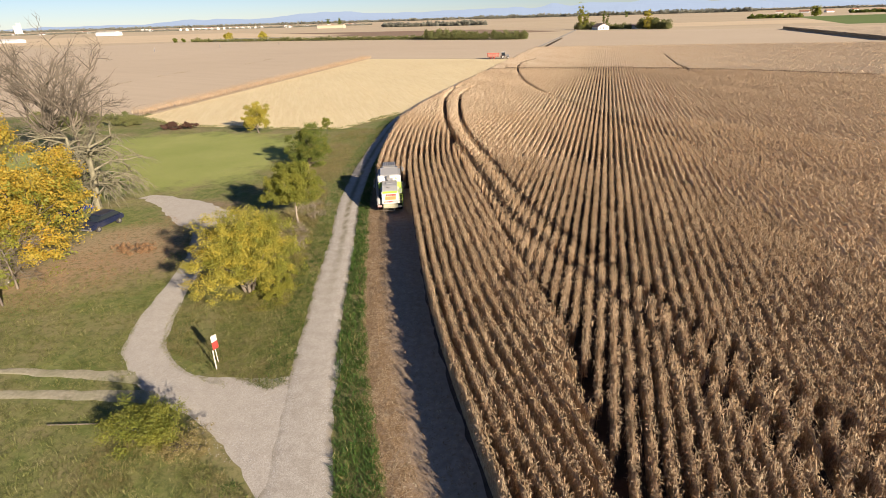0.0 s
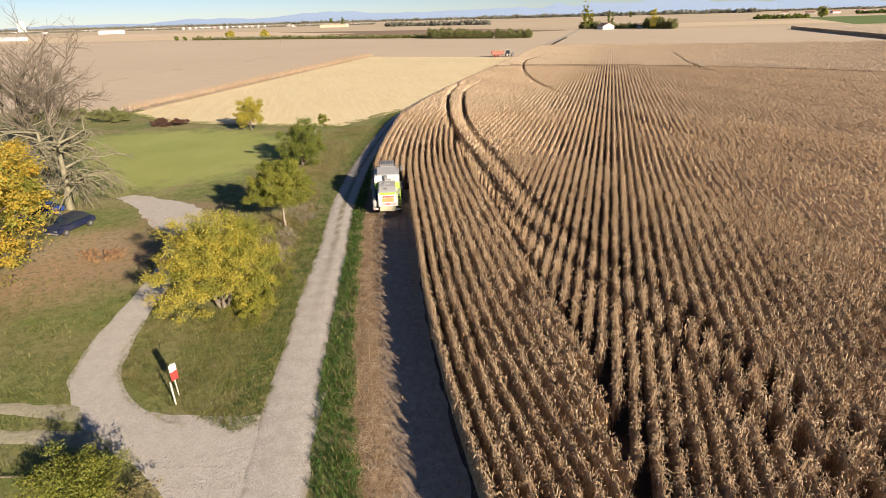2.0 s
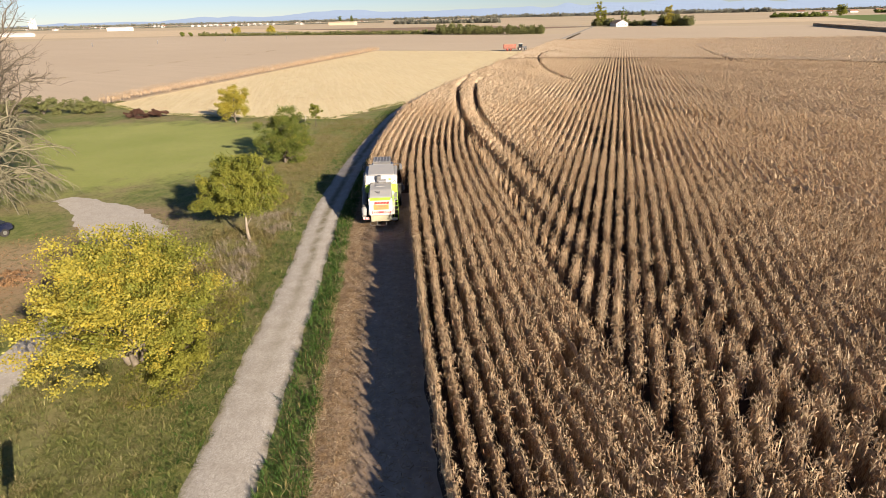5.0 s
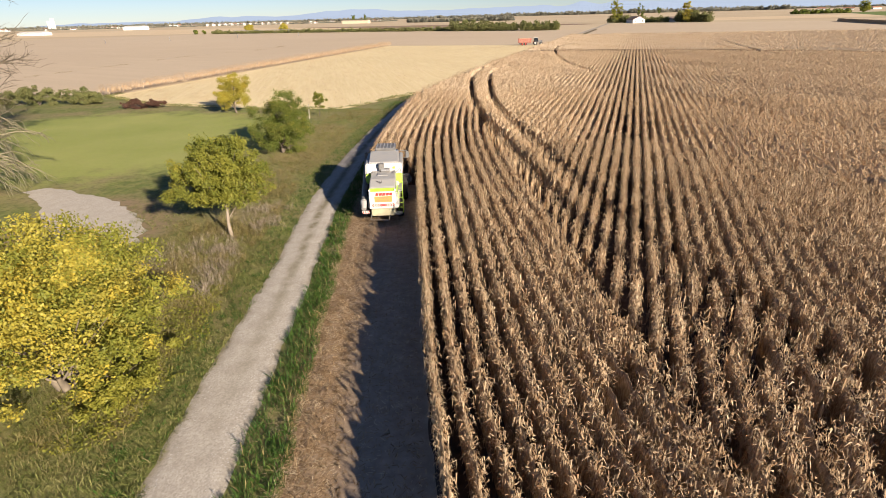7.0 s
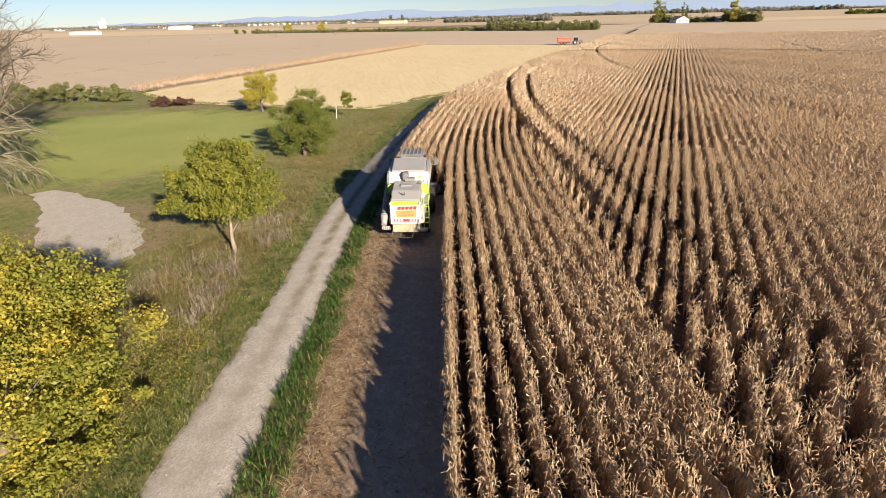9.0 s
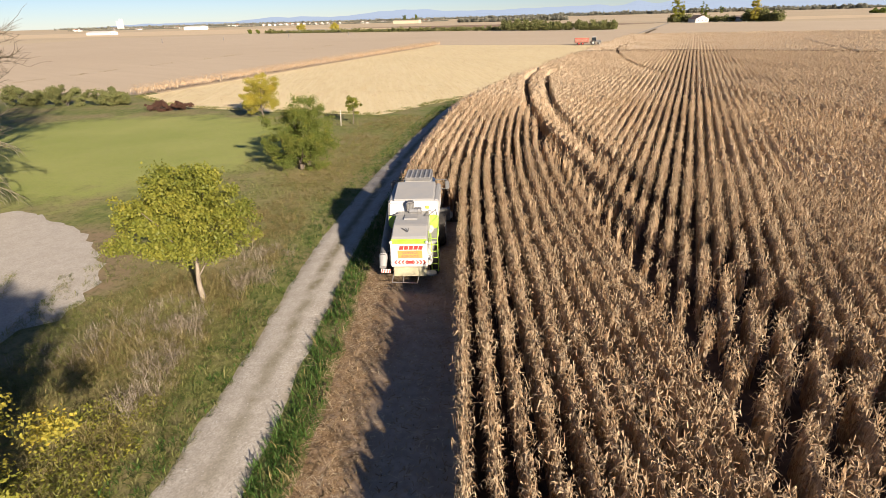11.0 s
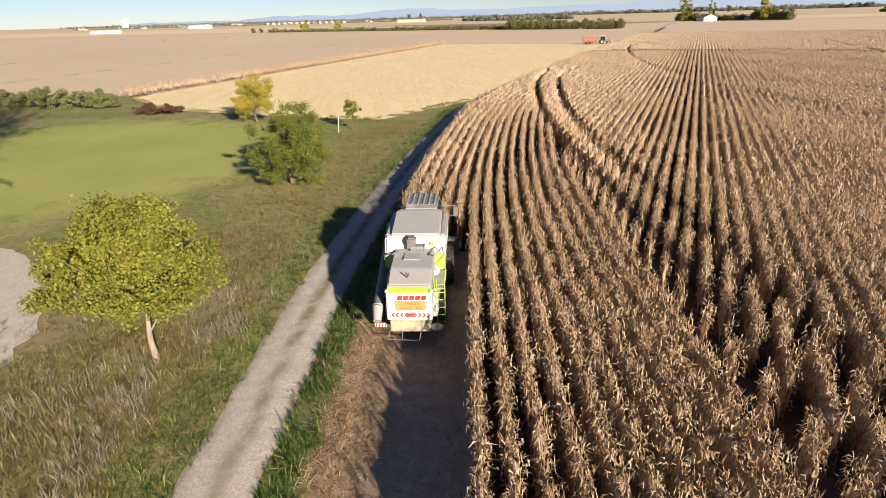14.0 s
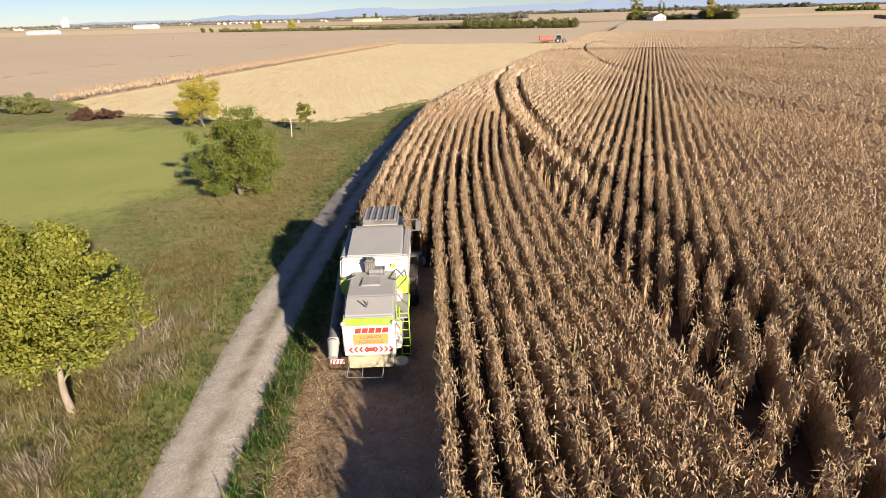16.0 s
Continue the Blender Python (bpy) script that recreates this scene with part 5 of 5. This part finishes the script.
part("spreader_frame", rods([((-0.8, -0.35, 0.55), (0.35, -0.35, 0.5)), ((-0.8, -0.35, 0.55), (-0.75, 0.1, 0.8)), ((0.35, -0.35, 0.5), (0.4, 0.1, 0.8)), ((-0.3, -0.35, 0.52), (-0.3, 0.1, 0.8))], 0.018), STEEL, combine)
part("spreader_disc", rod(bmesh.new(), (0.95, 0.1, 0.75), (0.95, 0.1, 0.82), 0.25, 0.25, 18), GREY, combine)
for s in (-1, 1):
    bm = bmesh.new()
    bmesh.ops.create_uvsphere(bm, u_segments=12, v_segments=8, radius=0.075, matrix=Matrix.Translation((s * 0.80, -0.02, 2.36)))
    part("rear_lamp", bm, WHITE, combine)
    wheel(combine, s * 1.02, 1.75, 0.58, 0.42)
    wheel(combine, s * 1.12, 5.3, 0.88, 0.62)
part("yellow_sticker", box(0.62, 0.78, 2.56, 2.60, 3.02, 3.16, 0.0), paint("yellow_label", (0.8, 0.7, 0.05)), combine)
part("feeder_house", prism([(6.6, 1.0), (6.6, 1.7), (8.0, 1.15), (8.0, 0.45)], -0.6, 0.6, 0.04), GREY, combine)
head_frame = part("maize_header", prism([(7.8, 0.4), (7.75, 1.15), (8.1, 1.15), (8.4, 0.45)], -1.8, 1.6, 0.03), DARK_GREY, combine, "dark maize picking header")
for k in range(6):
    x = -1.77 + 0.66 * k
    bm = bmesh.new()
    rod(bm, (x, 8.0, 0.72), (x, 9.3, 0.28), 0.24, 0.04, 10)
    part("snout", bm, GREY, head_frame)


# ---- parked cars ----
def car(mat, m, label):
    c = thing("car", label, "car", m, "parked cars")
    body = prism([(-2.05, 0.35), (-2.08, 0.85), (-1.2, 0.92), (-0.75, 0.95), (1.5, 0.95), (2.0, 0.88), (2.02, 0.4)], -0.84, 0.84, 0.08)
    part("body", body, mat, c)
    part("cabin", prism([(-1.15, 0.9), (-0.55, 1.42), (1.2, 1.45), (1.85, 0.93)], -0.70, 0.70, 0.07), GLASS, c, "dark glazed cabin")
    part("roof", prism([(-0.55, 1.43), (-0.45, 1.48), (1.15, 1.50), (1.25, 1.45)], -0.66, 0.66, 0.02), mat, c)
    for s in (-1, 1):
        for y in (-1.28, 1.28):
            wheel(c, s * 0.76, y, 0.31, 0.2, STEEL)
        part("headlight", box(s * 0.62 - 0.16, s * 0.62 + 0.16, -2.1, -2.02, 0.62, 0.76, 0.02), STEEL, c)
        part("side_mirror", box(s * 0.9 - 0.08, s * 0.9 + 0.08, -0.8, -0.68, 0.95, 1.06, 0.02), mat, c)
    part("bumper", box(-0.8, 0.8, -2.12, -2.0, 0.35, 0.5, 0.03), DARK_GREY, c)
    return c


car(BLUE_CAR, pose(-35.3, 50.4, 0.02, 0, 0, -14), "dark blue estate car parked under bare willow branches")
car(BRIGHT_BLUE, pose(-40.6, 53.6, 0.02, 0, 0, -20), "bright blue car parked behind the bare willow")

# ---- sign and post ----
sign = thing("warning_sign", "small red and white notice sign on a wooden post", "sign", pose(-13.9, 26.85, 0, 0, 0, 62))
part("post", rods([((0, 0, -0.05), (-0.02, 0, 1.95))], 0.032, 8), POST_WOOD, sign)
part("red_board", box(-0.19, 0.19, -0.075, -0.045, 1.02, 1.50, 0.01), RED, sign, "red board")
part("white_board", box(-0.19, 0.19, -0.075, -0.045, 1.51, 1.92, 0.01), WHITE, sign, "white board")
stake = thing("wooden_stake", "pale weathered wooden stake beside the sign", "post", pose(-13.72, 26.15, 0, 3, 2, 10))
part("stake", rods([((0, 0, -0.05), (0, 0, 1.4))], 0.042, 7), POST_WOOD, stake)
log = thing("fallen_pole", "grey bare pole lying in the grass", "pole", pose(-20.6, 21.5, 0.12, 0, 0, 2))
part("pole", rods([((0, 0, 0), (3.2, -0.1, 0.05))], 0.035, 7), TWIG, log)
stake = thing("wooden_stake", "thin pale stake beside the young tree", "post", pose(-22.6, 91.5, 0, 0, 4, 0))
part("stake", rods([((0, 0, -0.05), (0, 0, 1.9))], 0.05, 7), POST_WOOD, stake)
stake = thing("wooden_stake", "dark post at the edge of the leaf-strewn grass", "post", pose(-33.0, 34.2, 0, 0, 0, 0))
part("stake", rods([((0, 0, -0.05), (0, 0, 1.3))], 0.08, 7), DARK_BARK, stake)

# ---- tractor with trailer ----
tractor = thing("tractor", "farm tractor standing with a trailer at the field's end", "tractor", pose(23.6, 254.6, 0.03, 0, 0, -90))
part("bonnet", box(-0.45, 0.45, 0.7, 2.5, 1.0, 1.75, 0.08), DARK_GREY, tractor)
part("cab", box(-0.75, 0.75, -0.9, 0.65, 1.2, 2.7, 0.1), GLASS, tractor)
part("cab_roof", box(-0.82, 0.82, -1.0, 0.75, 2.7, 2.88, 0.06), WHITE, tractor)
part("fender", box(-1.1, 1.1, -1.1, 0.3, 1.15, 1.5, 0.08), RED, tractor)
for s in (-1, 1):
    wheel(tractor, s * 0.95, -0.4, 0.85, 0.5)
    wheel(tractor, s * 0.85, 2.0, 0.6, 0.4)
trailer = thing("farm_trailer", "orange-red farm tipping trailer hitched to the tractor", "trailer", pose(19.0, 254.3, 0.03, 0, 0, -90))
bm = box(-1.2, 1.2, -2.7, 2.6, 1.0, 2.6, 0.04)
for v in bm.verts:
    if v.co.z > 1.8:
        v.co.x *= 1.06
part("tub", bm, TRAILER, trailer)
part("side_board", box(-1.3, 1.3, -2.75, 2.65, 2.4, 2.5, 0.02), RED, trailer)
part("grain_load", box(-1.1, 1.1, -2.5, 2.4, 2.3, 2.66, 0.15), LITTER, trailer, "yellow grain load")
part("drawbar", rods([((0, 2.6, 0.8), (0, 3.6, 0.7))], 0.08), DARK_GREY, trailer)
part("chassis", box(-0.5, 0.5, -2.4, 2.4, 0.75, 1.0, 0.02), DARK_GREY, trailer)
for s in (-1, 1):
    for y in (-1.1, 0.3):
        wheel(trailer, s * 0.95, y, 0.55, 0.4, RED)


# ---- the distance ----
def far(s, d):
    return 0.56 + s * d, 0.6 + d


def woods(name, label, s0, s1, d0, d1, high, deep, cards, card, mat=HAZED_WOOD_LEAF, seed=1, gaps=0.35, category="woods"):
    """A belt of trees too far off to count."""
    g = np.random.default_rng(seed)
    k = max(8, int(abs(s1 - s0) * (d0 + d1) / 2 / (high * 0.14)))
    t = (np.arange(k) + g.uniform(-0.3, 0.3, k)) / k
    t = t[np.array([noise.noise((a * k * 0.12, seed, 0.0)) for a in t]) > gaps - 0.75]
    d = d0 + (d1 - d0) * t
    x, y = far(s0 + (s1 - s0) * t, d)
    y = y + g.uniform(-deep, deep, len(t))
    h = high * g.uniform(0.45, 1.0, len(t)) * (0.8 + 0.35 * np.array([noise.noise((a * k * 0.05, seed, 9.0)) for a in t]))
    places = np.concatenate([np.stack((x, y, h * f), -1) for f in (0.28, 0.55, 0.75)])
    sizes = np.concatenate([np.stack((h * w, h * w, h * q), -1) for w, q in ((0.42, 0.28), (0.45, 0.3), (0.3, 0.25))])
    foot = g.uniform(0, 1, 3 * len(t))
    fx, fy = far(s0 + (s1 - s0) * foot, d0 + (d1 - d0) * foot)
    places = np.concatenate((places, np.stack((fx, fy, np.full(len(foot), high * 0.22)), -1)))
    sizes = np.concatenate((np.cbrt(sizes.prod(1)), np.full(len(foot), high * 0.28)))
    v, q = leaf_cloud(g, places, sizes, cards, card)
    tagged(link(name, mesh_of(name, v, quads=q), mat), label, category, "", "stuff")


woods("hedgerow", "low mixed hedgerow along a field border", -0.46, -0.045, 600, 490, 5.6, 1.5, 14000, 0.65, HEDGE_LEAF, 3, 0.3, "hedge")
woods("hedgerow", "tall green hedgerow trees", -0.045, 0.063, 480, 452, 11.5, 2.5, 13000, 0.6, HEDGE_LEAF, 4, 0.1, "hedge")
woods("hedgerow", "tall green hedgerow trees", 0.073, 0.128, 448, 440, 11.5, 2.5, 9000, 0.6, HEDGE_LEAF, 5, 0.0, "hedge")
woods("far_woods", "dark belt of distant woodland", 0.04, 0.52, 2300, 2000, 20, 40, 18000, 3.2, HAZED_WOOD_LEAF, 6, 0.0)
woods("far_woods", "belt of distant trees", -0.12, 0.06, 1150, 1050, 13, 14, 9000, 1.8, HAZED_WOOD_LEAF, 7, 0.25)
woods("far_woods", "belt of distant trees behind the town", -0.9, 0.05, 2700, 2500, 15, 50, 20000, 3.4, HAZED_WOOD_LEAF, 8, 0.15)
woods("far_woods", "distant trees among the town's houses", -0.85, -0.14, 1660, 1580, 6.5, 60, 11000, 2.0, HAZED_WOOD_LEAF, 9, 0.2)
woods("far_woods", "belt of distant trees", 0.5, 1.1, 2300, 2100, 12, 40, 12000, 3.2, HAZED_WOOD_LEAF, 10, 0.15)
woods("far_woods", "dark clump of distant trees", 0.51, 0.60, 900, 880, 9, 8, 3500, 1.6, DARK_LEAF, 11, 0.0)
woods("far_woods", "dark clump of distant trees", 0.68, 0.80, 1150, 1100, 9, 8, 3500, 2.0, DARK_LEAF, 12, 0.1)
woods("farm_grove", "dense dark trees round the farmhouse", 0.215, 0.31, 628, 600, 10.0, 5, 10000, 0.6, HEDGE_LEAF, 13, 0.0)
woods("farm_grove", "dense dark trees round the farmhouse", 0.325, 0.375, 590, 560, 15.5, 5, 11000, 0.65, HEDGE_LEAF, 14, 0.0)
for i, (s, d, h, wide, mat, what) in enumerate(((0.222, 622, 27, 3.4, LIME_LEAF, "tall yellow-green poplar beside the farmhouse"), (0.231, 624, 21, 3.2, LIME_LEAF, "tall yellow-green poplar beside the farmhouse"), (0.262, 640, 19, 1.6, DARK_LEAF, "slim dark poplar beside the farmhouse"), (0.268, 642, 17, 1.6, DARK_LEAF, "slim dark poplar beside the farmhouse"), (0.338, 575, 19, 4.0, YELLOW, "yellowing tree in the farm grove"), (-0.395, 604, 8.5, 4.2, YELLOW, "round golden tree in the hedgerow"), (-0.333, 585, 8.5, 4.6, YELLOW, "round golden tree in the hedgerow"), (-0.49, 605, 4.2, 2.0, DARK_LEAF, "small round dark tree in the field"), (-0.475, 602, 4.2, 2.0, DARK_LEAF, "small round dark tree in the field"), (0.622, 900, 17, 7.0, LIME_LEAF, "broad pale green tree by the far farm"), (0.30, 1400, 18, 4, DARK_LEAF, "slim dark tree on the plain"), (-0.215, 1700, 22, 5, DARK_LEAF, "slim dark tree on the plain"), (-0.195, 1700, 22, 5, DARK_LEAF, "slim dark tree on the plain"))):
    tree("distant_tree", what, far(s, d), h * 0.3, 0.2, [((0, 0, h * 0.55), (wide, wide, h * 0.42)), ((wide * 0.3, 0, h * 0.4), (wide * 0.8, wide * 0.8, h * 0.32))], 40, wide * 0.4, 1600, 0.25 + wide * 0.1, mat, DARK_BARK, 200 + i)


def house(label, where, size, turn, roof=ROOF, wall=PLASTER, steep=0.45, name="house", windows=3):
    """A gabled building with roof, windows and door."""
    w, l, h = size
    ob = thing(name, label, name.replace("_", " "), pose(where[0], where[1], 0, 0, 0, turn))
    top = h + w * steep
    bm = bmesh.new()
    a = [bm.verts.new((x, -l, z)) for x, z in ((-w, 0), (w, 0), (w, h), (0, top), (-w, h))]
    b = [bm.verts.new((x, l, z)) for x, z in ((-w, 0), (w, 0), (w, h), (0, top), (-w, h))]
    bm.faces.new(a)
    bm.faces.new(b[::-1])
    for i in range(5):
        bm.faces.new((a[(i + 1) % 5], a[i], b[i], b[(i + 1) % 5]))
    bmesh.ops.recalc_face_normals(bm, faces=bm.faces)
    part("wall", bm, wall, ob)
    for s in (-1, 1):
        bm = bmesh.new()
        v = [(s * (w + 0.5), h - 0.5 * steep), (0, top), (0, top + 0.3), (s * (w + 0.5), h - 0.5 * steep + 0.3)]
        f = [bm.verts.new((x, -l - 0.5, z)) for x, z in v]
        g = [bm.verts.new((x, l + 0.5, z)) for x, z in v]
        bm.faces.new(f)
        bm.faces.new(g[::-1])
        for i in range(4):
            bm.faces.new((f[(i + 1) % 4], f[i], g[i], g[(i + 1) % 4]))
        bmesh.ops.recalc_face_normals(bm, faces=bm.faces)
        part("roof", bm, roof, ob)
    for k in range(windows):
        x = -w * 0.6 + 1.2 * w * k / max(1, windows - 1)
        part("window", box(x - 0.5, x + 0.5, -l - 0.04, -l + 0.02, h * 0.35, h * 0.35 + 1.3, 0.0), GLASS, ob)
        y = -l * 0.6 + 1.2 * l * k / max(1, windows - 1)
        part("window", box(w - 0.02, w + 0.04, y - 0.5, y + 0.5, h * 0.35, h * 0.35 + 1.3, 0.0), GLASS, ob)
    return ob


for where in ((-255.0, 396.0), (-220.0, 416.0), (-184.7, 450.0), (-143.2, 470.0)):
    stake = thing("marker_stake", "dark field stake with a pale cap", "stake", pose(*where, 0), "stakes in the tan field")
    part("post", rods([((0, 0, -0.05), (0.1, 0, 2.2))], 0.22, 8), DARK_GREY, stake)
    part("cap", rods([((0.1, 0, 2.2), (0.12, 0, 2.6))], 0.2, 8), GREY, stake)
boom = thing("irrigation_boom", "long pale irrigation pipe on wheeled towers", "irrigation boom")
for k in range(5):
    (xa, ya), (xb, yb) = far(-0.42 + 0.024 * k, 560), far(-0.42 + 0.024 * (k + 1), 556)
    part("pipe", rods([((xa, ya, 3.4), (xb, yb, 3.4))], 0.16), STEEL, boom)
    part("tower", rods([((xa - 1.5, ya, 0), (xa, ya, 3.4)), ((xa + 1.5, ya, 0), (xa, ya, 3.4))], 0.12), STEEL, boom)
house("white farmhouse with a wide gable among trees", far(0.258, 605), (6.2, 7, 3.2), 12, DARK_ROOF)
house("pale farm outbuilding behind the grove", far(0.322, 600), (4, 6, 3), 80, DARK_ROOF)
r = random.Random(5)
for k in range(46):
    s = r.uniform(-0.86, -0.16)
    d = r.uniform(1560, 1800)
    if -0.64 < s < -0.56:
        continue
    house(r.choice(("small white village house with a tiled roof", "pale village house with a reddish roof")), far(s, d), (r.uniform(3.5, 5), r.uniform(4, 7), r.uniform(3, 4.5)), r.uniform(-40, 40), r.choice((ROOF, DARK_ROOF)), name="village_house", windows=2)
for k in range(14):
    house("white terraced village house with a steep roof", far(-0.475 + 0.011 * k, 1600), (3.6, 5, 4.6), 15, r.choice((ROOF, DARK_ROOF)), name="village_house", windows=2)
for k in range(6):
    house("low farm building with a reddish roof", far(0.56 + 0.042 * k, r.uniform(1250, 1500)), (5, r.uniform(6, 10), 3.5), r.uniform(50, 110), ROOF, name="farm_building", windows=2)
house("long white industrial shed in the fields", far(-0.605, 1150), (11, 22, 6.0), 80, PLASTER, steep=0.15, name="warehouse")
house("long low white shed in the fields", far(-0.79, 800), (8, 22, 3.4), 80, PLASTER, steep=0.2, name="warehouse")
house("long straw-coloured barn in the distance", far(-0.21, 1250), (8, 30, 5.5), 78, paint("barn_boards", (0.48, 0.38, 0.26), 0.8), paint("barn_wall", (0.5, 0.40, 0.28), 0.8), steep=0.12, name="barn")
silo = thing("grain_silo", "tall white grain silo block on the skyline", "silo", pose(*far(-0.765, 2000), 0))
part("tower", box(-9, 3, -8, 8, 0, 28, 0.4), PLASTER, silo)
part("elevator_tower", box(3.2, 11, -6, 6, 0, 36, 0.4), PLASTER, silo)
block = bmesh.new()
a = [(277, 484), (228, 302), (252, 292), (330, 440)]
for z in (0.0, 2.1):
    for x, y in a:
        block.verts.new((x, y, z))
block.verts.ensure_lookup_table()
bv = block.verts
for f in ((4, 5, 6, 7), (0, 4, 5, 1), (1, 5, 6, 2), (2, 6, 7, 3), (3, 7, 4, 0)):
    block.faces.new([bv[i] for i in f])
bmesh.ops.subdivide_edges(block, edges=block.edges, cuts=40, use_grid_fill=True)
for v in block.verts:
    if v.co.z > 0.1:
        v.co += Vector((r.gauss(0, 0.2), r.gauss(0, 0.2), r.gauss(0, 0.06)))
bmesh.ops.recalc_face_normals(block, faces=block.faces)
tagged(part("far_maize_block", block, RIDGE, None), "uncut block of dry maize on the plain", "maize", "", "stuff")

# Faint blue emission puts the distance haze into the hills' own surface.
n = Nodes("haze_glow_hills")
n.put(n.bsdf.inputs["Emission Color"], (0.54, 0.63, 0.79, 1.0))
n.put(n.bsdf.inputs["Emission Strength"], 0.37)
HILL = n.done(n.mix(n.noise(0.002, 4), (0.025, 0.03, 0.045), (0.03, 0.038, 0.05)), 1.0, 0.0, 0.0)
for d, top, s0, s1, seed in ((3700, 75, -0.62, 0.75, 3.0), (3820, 105, 0.05, 0.8, 8.0), (3600, 32, -0.9, 0.1, 5.0)):
    bm = bmesh.new()
    prev = None
    for k in range(121):
        s = s0 + (s1 - s0) * k / 120
        x, y = far(s, d)
        fade = min(1.0, 6 * k / 120, 6 * (120 - k) / 120)
        h = max(4.0, fade * top * (0.62 + 0.42 * noise.noise((s * 7, seed, 0)) + 0.16 * noise.noise((s * 31, seed, 2))))
        now = (bm.verts.new((x, y, -2)), bm.verts.new((x, y + 60, h)), bm.verts.new((x, y + 160, -2)))
        if prev:
            bm.faces.new((prev[0], now[0], now[1], prev[1]))
            bm.faces.new((prev[1], now[1], now[2], prev[2]))
        prev = now
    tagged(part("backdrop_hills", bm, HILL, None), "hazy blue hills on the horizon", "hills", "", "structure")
